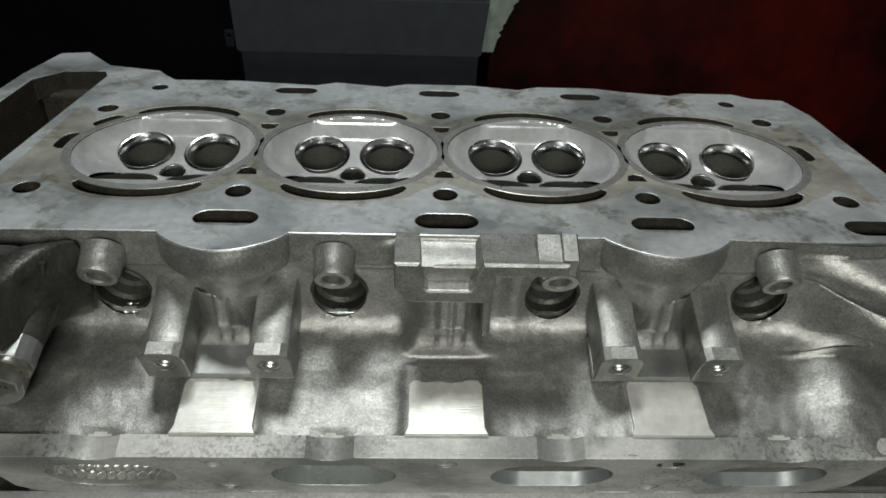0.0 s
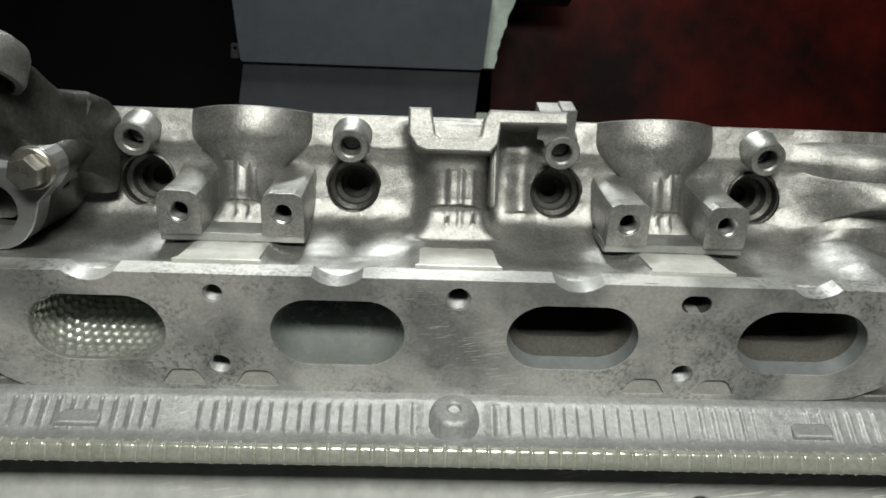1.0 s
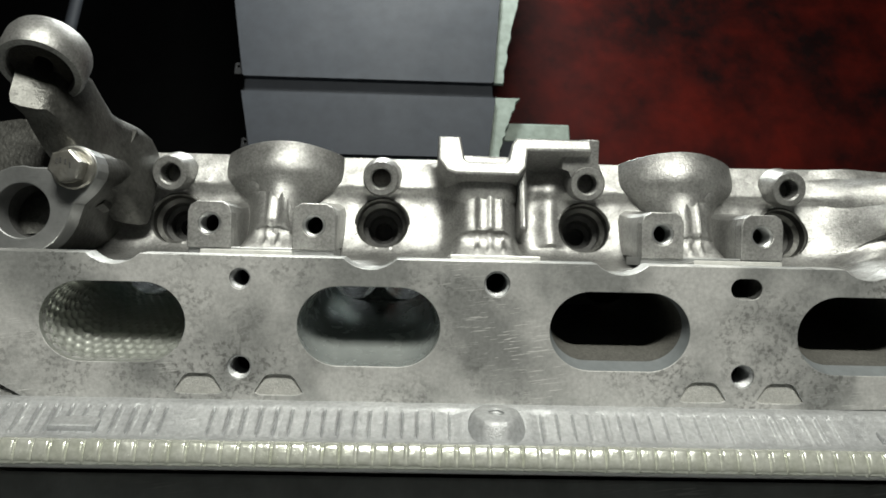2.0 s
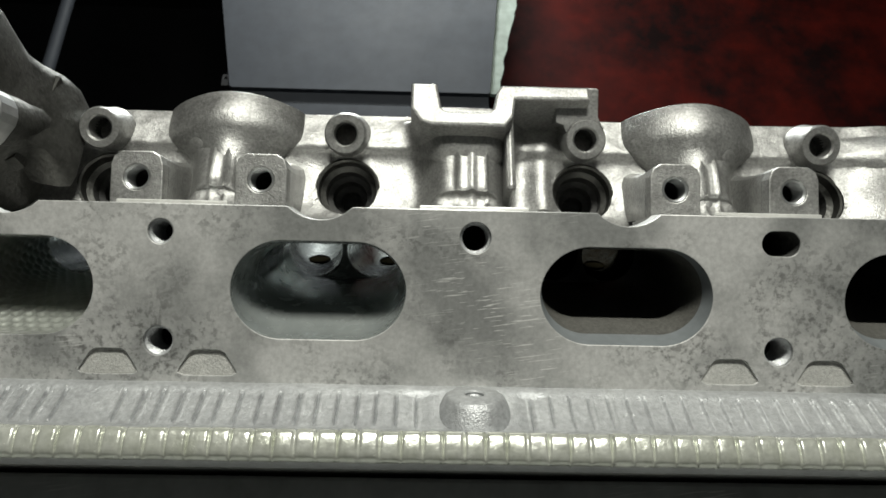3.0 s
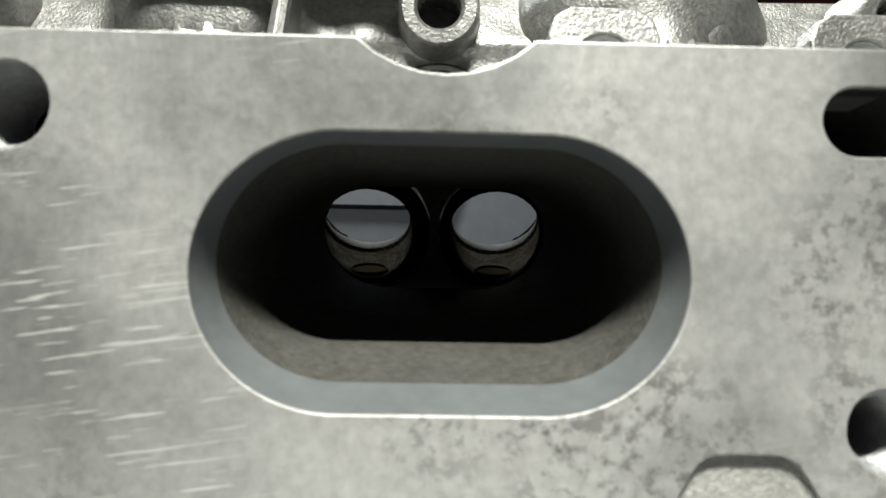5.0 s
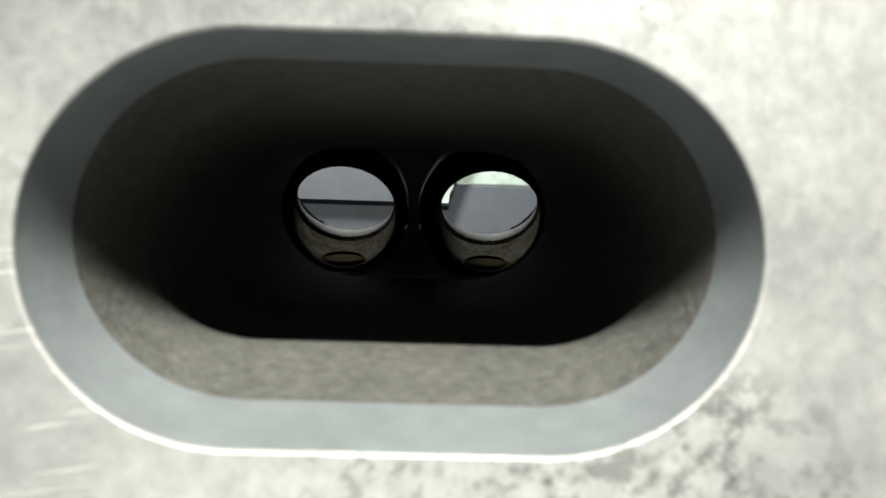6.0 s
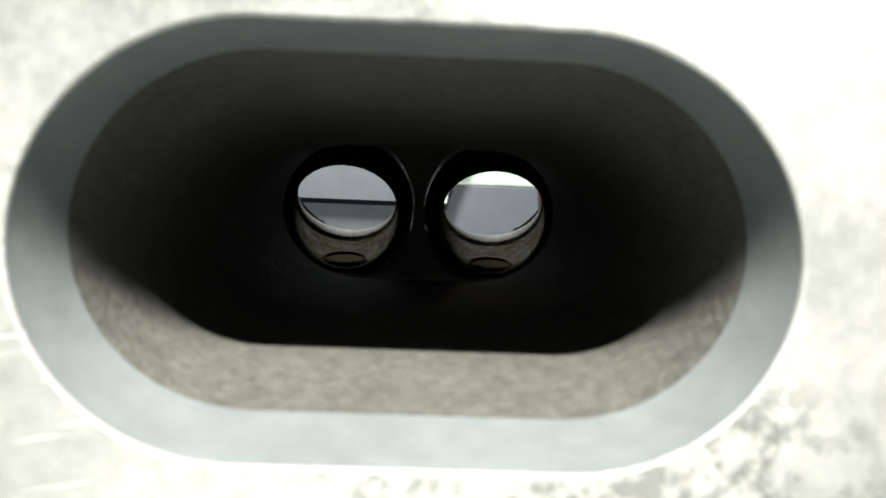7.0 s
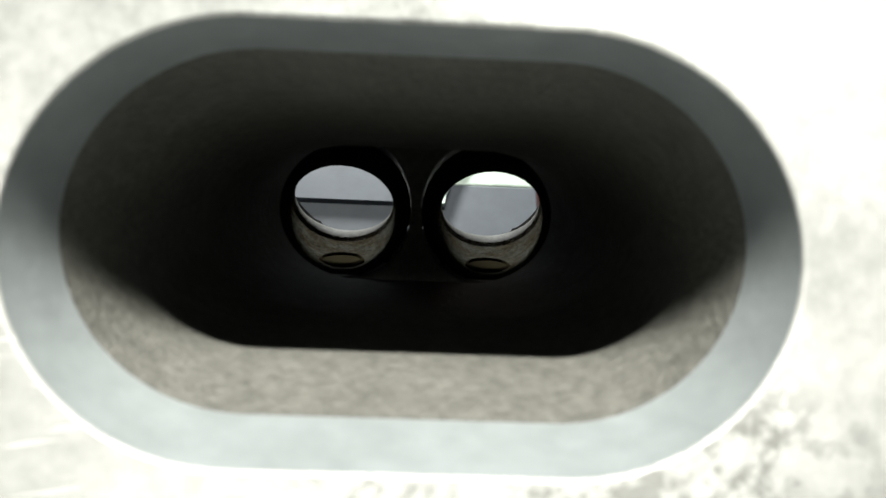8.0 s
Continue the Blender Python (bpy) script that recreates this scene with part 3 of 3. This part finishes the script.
def port(b, kind):
    cx = b + 0.3
    # a ramp lifts the floor behind the machined mouth, then the runner rises to the valves and forks
    run = Vector((0, 0.80, 0.60))
    centre = at(face_fr, (cx, 0, 0))
    inward = -FACE_OUT
    loops = []
    mouth = [at(face_fr, (u, v, 0)) for u, v in oval(cx, 0, 25.4, 14.25, 15.0, 64)]
    if kind == "raw":
        for d, a, top, low, e in ((0.3, 25.4, 14.25, -14.25, 15.0), (3.0, 24.8, 14.2, -13.0, 14.4), (5.5, 24.2, 14.1, -11.7, 13.6), (10.0, 23.9, 13.9, -9.2, 12.6), (13.4, 23.7, 13.7, -7.8, 12.2),
                                  (14.6, 23.6, 13.6, -7.7, 12.0), (16.4, 23.6, 13.7, -8.6, 12.0), (20.0, 23.5, 14.0, -8.8, 12.0)):
            loops.append([at(face_fr, (u, v, -d)) for u, v in oval(cx, (top + low) / 2, a, (top - low) / 2, e, 64)])
        steps = ((12, 20, 0.90, 0.68, 1.0), (12, 32, 0.88, 0.66, 0), (12, 44, 0.86, 0.68, 0), (12, 56, 0.84, 0.78, 0))
    else:
        steps = ((0.3, 0, 1.0, 1.0, 0), (6, 0, 0.98, 0.97, 0), (10, 0, 0.96, 0.935, 0.2), (12, 5, 0.93, 0.83, 0.7), (12, 11, 0.915, 0.72, 1.3), (12, 20, 0.90, 0.66, 1.0),
                 (12, 32, 0.88, 0.65, 0), (12, 44, 0.86, 0.68, 0), (12, 56, 0.84, 0.78, 0))
    for d, e, sx, sv, up in steps:
        m = centre + inward * d + run * e + FACE_UP * up
        loops.append([m + Vector(((p - centre).x * sx, (p - centre).y * sv, (p - centre).z * sv)) for p in mouth])
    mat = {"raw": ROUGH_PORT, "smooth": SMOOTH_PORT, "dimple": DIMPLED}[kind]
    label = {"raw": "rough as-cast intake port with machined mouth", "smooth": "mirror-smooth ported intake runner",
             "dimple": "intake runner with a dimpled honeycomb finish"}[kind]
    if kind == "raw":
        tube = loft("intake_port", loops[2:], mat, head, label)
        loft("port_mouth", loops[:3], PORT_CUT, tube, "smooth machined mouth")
    elif kind == "smooth":
        tube = loft("intake_port", loops, mat, head, label)
    else:
        tube = dimpled(loops, mat, label)
    end = centre + inward * 12 + run * 55
    up = Vector((0, -0.60, 0.80))
    fork = axes(end - Vector((cx, 0, 0)), -run, up)
    plate("fork_wall", oval(cx, 0, 23.0, 12.4, 11.0, 48), [oval(cx - 11.6, 0, 10.8, 10.8, 8.5, 32), oval(cx + 11.6, 0, 10.8, 10.8, 8.5, 32)], 2.0, mat, fork, tube, bevel=0.3)
    axis = Vector((0, 0.26, 0.965))
    for s in (-1, 1):
        a = end + Vector((s * 11.6, 0, 0))
        seat = Vector((b + s * 18.0, -15.0, -11.95)) - axis * 5.6
        loops = []
        for k in range(9):
            f = k / 8
            m = a.lerp(seat, f) - up * 2.0 * math.sin(math.pi * f)
            w = (run * (1 - f) + axis * f).normalized()
            fr = axes(m, w, up * (1 - f) + Vector((0, -0.965, 0.26)) * f)
            ra, rb = 10.8 + 1.5 * f, 10.8 + 1.5 * f
            loops.append([at(fr, (ra * math.cos(2 * math.pi * i / 32), rb * math.sin(2 * math.pi * i / 32), 0)) for i in range(32)])
        loft("valve_bowl", loops, BOWL_SHADE if kind == "raw" else SMOOTH_PORT, tube, "dark rough valve bowl" if kind == "raw" else "smooth valve bowl")
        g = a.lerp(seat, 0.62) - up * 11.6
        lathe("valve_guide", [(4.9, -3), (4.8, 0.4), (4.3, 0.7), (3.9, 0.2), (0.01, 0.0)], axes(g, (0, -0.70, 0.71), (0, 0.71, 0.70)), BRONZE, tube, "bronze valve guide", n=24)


for b, k in zip(BORES, ("dimple", "smooth", "raw", "raw")):
    port(b, k)


# ---- the cast front of the head, between the flange and the deck ----
VALLEY = along(smooth_line([(-133.6, -68.2), (-128, -67.2), (-104, -60), (-93, -54.5), (-82, -48.5), (-78.5, -41), (-78.5, -30), (-79.2, -21), (-80.5, -17), (-82.8, -15.5), (-82.7, -11), (-82.6, -6), (-82.4, -0.7)], 3))
WELL_R = 11.6
AIM = Vector((0, -0.87, -0.49))


def valley():
    x0, x1 = -182.0, 214.0
    nx, ns = 396, 120
    # where along the profile the injector wells break through
    best = min(range(1001), key=lambda k: abs(VALLEY(k / 1000)[1] + 31.5))
    kw = best / 1000
    length = sum(math.dist(VALLEY(k / 200), VALLEY((k + 1) / 200)) for k in range(200))

    def relief(x, k):
        y, z = VALLEY(k)
        out = 0.0
        mid = math.sin(math.pi * min(max((k - 0.42) / 0.53, 0), 1)) ** 0.6 if 0.42 < k < 0.95 else 0.0
        for c in (-90.5, 90.5):
            out += 15 * mid / (1 + math.exp((abs(x - c) - 9.5 - 7 * (abs(k - 0.66) / 0.25) ** 2) / 1.8))
        rise = min(1, max(0, (k - 0.42) / 0.16)) ** 0.7 * min(1, max(0, (0.985 - k) / 0.03))
        out += 14 * rise / (1 + math.exp((abs(x - 0.5) - 13 - 4 * (abs(k - 0.66) / 0.25) ** 2) / 1.8))
        out += 3.5 * mid * bell(x, 30, 5) * (1 if k > 0.6 else 0.3)
        # raised pads between the bays, near the lip
        for c in (-90.5, 0, 90.5):
            w = 1 / (1 + math.exp((abs(x - c) - 17) / 1.1))
            if 0.06 < k < 0.40:
                out += 2.2 * w * min(1, (k - 0.06) / 0.02, (0.40 - k) / 0.03)
        if k < 0.36:
            for c in (-45, 45, -135, 135):
                w = 1 / (1 + math.exp((abs(x - c) - 24) / 2.2))
                out -= 1.2 * w * min(1, k / 0.06) * min(1, (0.36 - k) / 0.08)
        # the right end swells to a boss, the left end falls away
        out += 26 * bell(x, 186, 22) * mid
        out += 6 * bell(x, 168, 14) * (1 if k < 0.45 else 0.4) * min(1, k / 0.2)
        # fine casting lines on the webs
        for c in (-92, -87, 88, 93, -3, 2.5, 8):
            if 0.45 < k < 0.85 and abs(x - c) < 0.8:
                out += 0.9
        return out + 0.25 * noise.noise(Vector((x * 0.2, y * 0.2, z * 0.2))) + 0.25 * noise.noise(Vector((x * 0.05, k * 6, 3)))

    def raw(fx, k):
        x = x0 + (x1 - x0) * fx
        ds = (k - kw) * length
        for b in BORES:
            dx = x - (b + 0.6)
            d = math.hypot(dx, ds)
            if 0 < d and abs(d - WELL_R) < 1.0:
                x, ds = b + 0.6 + dx * WELL_R / d, ds * WELL_R / d
        return x, kw + ds / length

    def place(fx, k):
        x, k = raw(fx, k)
        y, z = VALLEY(k)
        a, c = VALLEY(max(k - 0.01, 0)), VALLEY(min(k + 0.01, 1))
        ty, tz = c[0] - a[0], c[1] - a[1]
        l = math.hypot(ty, tz)
        ny, nz = -tz / l, ty / l
        o = relief(x, k)
        # the scalloped spot faces at the lip
        for b in BORES:
            d = abs(x - b - 0.4)
            if d < 9.6 and k < 0.12:
                o -= (1 - k / 0.12) * (math.sqrt(13.5 ** 2 - d * d) - 9.5)
        return x, y + ny * o, z + nz * o

    def keep(fx, k):
        x = x0 + (x1 - x0) * fx
        return all(math.hypot(x - b - 0.6, (k - kw) * length) > WELL_R - 0.2 for b in BORES)
    skin = sheet("cast_valley", nx, ns, place, CAST, head, "rough sand-cast valley between flange and deck", keep)
    # the spot faces at the lip are cut bright
    skin.data.materials.append(MILLED)
    for f in skin.data.polygons:
        x, y, z = f.center.x / MM, f.center.y / MM, (f.center.z - DECK) / MM
        if any(((x - b - 0.4) / 9.6) ** 2 + ((y + 134) / 11) ** 2 < 1 for b in BORES):
            f.material_index = 1
    y, z = VALLEY(kw)
    for b in BORES:
        fr = axes((b + 0.6, y, z), (0, -0.98, -0.2), (0, -0.2, 0.98))
        well = lathe("injector_well", [(WELL_R + 1.6, -4), (WELL_R + 0.8, -0.2), (WELL_R + 0.1, 0.2), (WELL_R - 0.6, -0.4), (WELL_R - 0.7, -5), (WELL_R - 2.6, -6.2)], fr, SHADE_CAST, head, "stepped bore for an injector")
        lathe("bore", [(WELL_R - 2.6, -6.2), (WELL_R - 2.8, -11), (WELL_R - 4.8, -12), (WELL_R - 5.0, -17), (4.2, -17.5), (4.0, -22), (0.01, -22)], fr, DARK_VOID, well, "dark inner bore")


valley()


def boss(x):
    fr = axes((x, -92.4, -15.6), AIM, (0, -0.49, 0.87))
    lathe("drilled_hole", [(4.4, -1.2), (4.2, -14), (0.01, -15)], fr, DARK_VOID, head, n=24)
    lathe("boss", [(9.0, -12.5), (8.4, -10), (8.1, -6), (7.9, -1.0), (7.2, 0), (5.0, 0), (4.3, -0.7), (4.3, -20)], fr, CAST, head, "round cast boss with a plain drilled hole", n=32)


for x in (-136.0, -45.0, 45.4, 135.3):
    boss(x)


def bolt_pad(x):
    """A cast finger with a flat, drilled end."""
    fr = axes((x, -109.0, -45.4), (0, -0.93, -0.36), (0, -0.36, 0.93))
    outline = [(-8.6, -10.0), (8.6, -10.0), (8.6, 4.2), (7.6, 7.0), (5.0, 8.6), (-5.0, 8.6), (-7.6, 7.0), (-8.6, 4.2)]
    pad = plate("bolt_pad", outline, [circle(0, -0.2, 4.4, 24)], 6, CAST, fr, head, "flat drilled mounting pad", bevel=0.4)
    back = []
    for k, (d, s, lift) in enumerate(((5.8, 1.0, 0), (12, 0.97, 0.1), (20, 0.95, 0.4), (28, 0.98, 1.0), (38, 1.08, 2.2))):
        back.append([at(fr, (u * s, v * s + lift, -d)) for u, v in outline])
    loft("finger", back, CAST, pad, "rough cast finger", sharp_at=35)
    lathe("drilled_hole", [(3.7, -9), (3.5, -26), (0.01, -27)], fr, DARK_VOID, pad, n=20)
    lathe("thread", [(4.4, -0.5)] + [(4.1 if i % 2 else 3.6, -1 - 0.7 * i) for i in range(12)], fr, MACHINED, pad, "threaded hole", n=24)


for x in (-110.8, -69.6, 70.4, 111.0):
    bolt_pad(x)


def ledge(cx):
    """The machined step under each pair of pads."""
    fr = axes((cx, -104, -55.0), (0, -0.93, -0.36), (0, -0.36, 0.93))
    plate("ledge", [(-29, -2.2), (29, -2.2), (29, 1.2), (10, 1.4), (-10, 1.4), (-29, 1.2)], [], 20, MACHINED, fr, head, bevel=0.4)


for c in (-90.3, 90.7):
    ledge(c)


def flat_pad(cx):
    """Bright milled flats on the casting above the flange."""
    a, b = Vector((cx, -128.5, -65.2)), Vector((cx, -103.5, -58.4))
    up = (b - a).normalized()
    out = Vector((0, -up.z, up.y))
    fr = axes((a + b) / 2 + Vector((0, 0.15, 1.4)), (0, -abs(out.y), abs(out.z)), up)
    plate("milled_flat", [(-16.5, -11.8), (16.5, -11.8), (15.2, -8.5), (15.0, 10.8), (13.2, 13), (-13.2, 13), (-15.0, 10.8), (-15.2, -8.5)], [], 4, MILLED, fr, head, "bright milled flat with cutter lines", bevel=0.3)


for c in (-90.3, 0.6, 90.7):
    flat_pad(c)


def dome(cx):
    """The swelling under the deck round each oil drain, drawn in to a web below."""
    loops = []
    n = 48
    line = smooth_line([(-0.6, 13.9, 26.0), (-5, 14.8, 26.3), (-10, 15.0, 26.2), (-14, 14.2, 25.0), (-17, 12.6, 21.5), (-20, 11.4, 17), (-25, 10.7, 14), (-32, 10.2, 12.3), (-44, 7.5, 11)], 3)
    for z, a, w in line:
        ring = []
        for i in range(n + 1):
            x = -w * math.cos(math.pi * i / n)
            y = -82 - a * max(math.cos(math.pi * x / (2 * w)), 0) ** 0.75 - 0.25 + 0.25 * noise.noise(Vector((x * 0.12, z * 0.12, cx)))
            ring.append((cx + x, y, z))
        loops.append(ring + [(cx + w, -74, z), (cx - w, -74, z)])
    loft("drain_boss", loops, CAST, head, "swollen cast boss under the deck", cap=True, sharp_at=80)


for c in (-88.5, 88.5):
    dome(c)


def notch_block():
    """The angular lug with a square notch at the middle of the deck's front."""
    fr = axes((0, -103.5, 0.2), (0, -1, 0), (0, 0, 1))
    lug = plate("notched_lug", [(-20.5, 0), (-20.5, -11), (-17, -16.5), (-13, -18), (14, -18), (17, -14), (18, -6), (45.5, -5.5), (45.5, 0), (13, 0), (11, -3), (9.5, -10.5), (8, -12), (-7.5, -12), (-9.2, -10.5), (-11, 0)],
                [], 24, CAST, fr, head, "angular cast lug with a square notch", bevel=1.0)
    fr2 = axes((45.4, -92.15, -15.45), AIM, (0, -0.49, 0.87))
    plate("lug_end", [(-11.5, 6.2), (-8.8, 5.4), (-7.4, 2.4), (-5.4, 5.2), (0, 7.4), (5.4, 5.2), (6.6, 4.4), (4.4, 8.6), (4.2, 18.6), (3.4, 19.2), (-2.0, 19.2), (-2.6, 18.4), (-11.5, 18.4)], [], 12, CAST, fr2, lug,
          "flat milled end of the lug", bevel=0.4)
    box("web", (14.5, -97, -40), (18, -76, -9), CAST, lug, bevel=1.5)


notch_block()


# ---- the rail below the flange, ribbed by the mould ----
RAIL = along(smooth_line([(-112.6, -115.0), (-115.7, -116.8), (-116.5, -118.6), (-118.0, -121.0), (-123.2, -129.0), (-125.4, -130.4), (-129.6, -131.2), (-131.2, -131.6), (-132.0, -132.4), (-132.3, -137.8), (-130.8, -139.4), (-120, -139.8)], 2))
PITCH = 5.43


def rail():
    def place(fx, k):
        x = -215 + 430 * fx
        y, z = RAIL(k)
        o = 0.0
        if 0.125 < k < 0.40 and abs(x) > 14:
            # mould lines, some single, some paired, some worn away
            n = math.floor(x / PITCH)
            ph = x / PITCH - n
            worn = noise.noise(Vector((n * 0.23, 7.0, 0)))
            if worn > -0.35:
                o += 0.3 if ph < 0.08 else -0.6 if ph < 0.16 else 0.25 if 0.30 < ph < 0.38 and worn > 0.05 else 0
        if 0.11 < k < 0.43:
            o -= 1.1 * bell(x, -15, 3.2) + 1.1 * bell(x, 16.5, 3.2)
        if 0.53 < k < 0.77:
            ph = (x / PITCH + 0.05 * noise.noise(Vector((x * 0.1, 0, 5)))) % 1.0
            o -= 1.2 * max(0, 1 - abs(ph - 0.5) / 0.09)
            o += 0.2 * (1 - (min(ph, 1 - ph) / 0.5) ** 4) * min(1, (k - 0.53) / 0.03)
            o += 0.5 * noise.noise(Vector((math.floor(x / PITCH + 0.5) * 3.1, 0, 0)))
        o += 0.12 * noise.noise(Vector((x * 0.3, k * 30, 1)))
        return x, y - o * 0.8, z + o * 0.6
    skin = sheet("cover_rail", 1000, 52, place, RAILM, head, "ribbed cast cover rail with bright worn edges", sharp_at=70)
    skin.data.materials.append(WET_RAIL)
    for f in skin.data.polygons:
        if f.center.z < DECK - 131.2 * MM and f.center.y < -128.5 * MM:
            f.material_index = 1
    fr = axes((0.8, -119.6, -119.8), (0, -0.50, 0.866), (0, 0.866, 0.50))
    lathe("screw_boss", [(12.6, -10), (11.4, -6.0), (10.0, -3.0), (9.2, -1.2), (8.4, 0.2), (7.4, 0.8), (3.2, 1.0), (2.6, 0.6), (2.9, 0), (2.5, -0.6), (2.9, -1.2), (2.5, -1.8), (2.9, -2.4), (2.5, -6), (0.01, -6)], fr, RAILM, head, "small screw boss with a threaded hole", n=28)
    for x in (-142, 142):
        fr = axes((x, -121.8, -124.4), (0, -0.66, 0.75), (0, 0.75, 0.66))
        plate("rail_tab", [(-8, -3.4), (8, -3.4), (8, 1.5), (6, 3.2), (-6, 3.2), (-8, 1.5)], [], 6, RAILM, fr, head, "small raised cast tab", bevel=1.0)


rail()


def body():
    """Hidden bulk that closes the casting behind its skins."""
    box("casting_core_lower", (-180, -112, -139), (212, 88, -112), CAST, head, bevel=1)
    box("back_wall", (-168, 74, -139), (210, 92, -11.2), CAST, head, "rough cast back of the head", bevel=2)
    box("end_wall", (198, -78, -139), (212, 90, -11.2), CAST, head, "cast end of the head", bevel=2)
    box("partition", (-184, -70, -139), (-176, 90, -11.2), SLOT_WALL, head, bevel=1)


body()


# ---- the timing case at the left end ----
TILTED = (0, -0.93, -0.36)
TILTED_UP = (0, -0.36, 0.93)


def timing_case():
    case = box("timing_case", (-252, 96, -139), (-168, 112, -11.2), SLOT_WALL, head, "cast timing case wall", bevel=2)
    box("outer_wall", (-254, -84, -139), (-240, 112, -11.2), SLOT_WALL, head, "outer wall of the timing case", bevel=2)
    fr = axes((-178, -120, -47), TILTED, TILTED_UP)
    outline = [(17 * math.cos(radians(a)), 17 * math.sin(radians(a))) for a in range(75, 331, 15)]
    outline += [(16.5, -5), (19, 3), (24, 8)] + [(19.5 + 8.6 * math.cos(radians(a)), 16.5 + 8.6 * math.sin(radians(a))) for a in range(-45, 136, 20)] + [(10, 16.5)]
    ring = plate("bore_flange", outline, [circle(0, 0, 10.4, 40)], 10, MACHINED, fr, head, "machined flange round a large bore", bevel=0.5)
    lathe("bore", [(10.5, -9), (10.3, -36), (0.01, -36)], fr, DARK_VOID, ring, "dark bore")
    back = [[at(fr, (u * s, v * s, -d)) for u, v in outline] for d, s in ((9.6, 1.0), (20, 1.02), (42, 1.15))]
    loft("bore_boss", back, SHADE_CAST, ring, "rough cast boss")
    # the wall of the case climbs from the flange to a thick lug above the deck
    loops = []
    for k in range(9):
        f = k / 8
        c = Vector((-143 - 18 * f, -88 - 58 * f, -2 + 9 * f + 2.5 * math.sin(f * 9)))
        t = 7.5 + 1.2 * math.sin(f * 11)
        loops.append([(c.x + u * t - 8, c.y + u * 2.5, c.z + (v - 1) * (13 + 5 * (1 - f))) for u, v in ((0.5, 1), (0.85, 0.93), (1, 0.7), (1, -0.7), (0.85, -0.95), (0.4, -1), (-0.4, -1), (-0.85, -0.95), (-1, -0.7), (-1, 0.7), (-0.85, 0.93), (-0.5, 1))])
    # wall, bay and bore boss take the dark casting in place of real shade
    arm = loft("climbing_wall", loops, SHADE_CAST, head, "thick cast wall climbing to the timing lug", cap=True, sharp_at=50)
    lug = axes((-167, -148, -4), (0, -0.25, -0.968), (0, -0.968, 0.25))
    lathe("timing_lug", [(0.01, -15), (12, -15), (14.4, -13.4), (15.2, -11), (15.2, -2), (14.2, 0), (12.0, 0.1), (11.4, -0.6), (11.2, -3.5)], lug, CAST, arm, "thick round lug with a recessed face", n=40)
    lathe("recess", [(11.3, -3.3), (5, -3.6), (3.4, -4.2), (3.2, -9), (0.01, -9)], lug, SLOT_WALL, arm, "dark recess in the lug", n=40)
    back = [[(-168 + x * s, -104, -24 + z * s) for x, z in ((20, 22), (6, 26), (-30, 26), (-60, 20), (-60, -26), (-10, -26), (12, -12))] for s in (1, 0.96)]
    for p in range(7):
        back[1][p] = (back[1][p][0], -96, back[1][p][2])
    loft("bay_back", back, SHADE_CAST, arm, "back of the bay, coloured dark for its shade", cap=True, sharp_at=30)
    # floor of the bay beside the flange
    floor_fr = axes((-196, -112, -66), (0, -0.5, 0.86), (0, 0.86, 0.5))
    plate("bay_floor", rounded(-50, -18, 22, 40, 4), [], 8, SHADE_CAST, floor_fr, head, "rough cast bay floor", bevel=1.5)


timing_case()


def hex_bolt():
    b = thing("hex_bolt", (-158.5, -121, -31), "worn hexagon head bolt with stamped marks in the bore flange", "bolt")
    fr = axes(at(axes((-178, -120, -47), TILTED, TILTED_UP), (19.5, 16.5, 0)), TILTED, TILTED_UP)
    top = axes(at(fr, (0, 0, 8.5)), TILTED, TILTED_UP)
    plate("bolt_head", circle(0, 0, 6.4, 6, 0.25), [], 6.5, BOLT, top, b, bevel=0.7)
    lathe("washer", [(0.01, 2.1), (7.6, 2.1), (8.2, 1.6), (8.2, 0.0), (0.01, 0.0)], fr, BOLT, b, n=32)
    for k, (u, v, w) in enumerate(((-2.6, 1.6, 0.35), (-1.2, 2.0, 0.35), (0.6, 1.4, 0.35), (2.2, 0.2, 0.3))):
        plate("stamped_mark", rounded(u - w, v - 1.1, u + w, v + 1.1, 0.2, 2), [], 0.3, DARK_VOID, axes(at(top, (0, 0, 0.15)), TILTED, TILTED_UP), b, bevel=0.05)


hex_bolt()


# ---- the fixture under the head ----
def fixture():
    fx = thing("fixture_plate", (0, 0, -420), "scratched aluminium fixture plate under the head", "fixture plate")
    fr = axes((0, -106, -163), (0, -1, 0), (0, 0, 1))
    plate("plate_body", [(-330, -240), (330, -240), (330, 22.9), (-330, 22.9)], [circle(105, 0, 5.5, 28)], 190, PLATE, fr, fx, bevel=1.2)
    stand = thing("fixture_stand", (0, 0, -1000), "black machine stand that carries the fixture plate", "stand")
    box("pedestal", (-220, -90, -1000), (220, 90, -412), BLACK_PAINT, stand, bevel=6)
    box("foot", (-300, -150, -1000), (300, 150, -970), BLACK_PAINT, stand, bevel=6)


fixture()
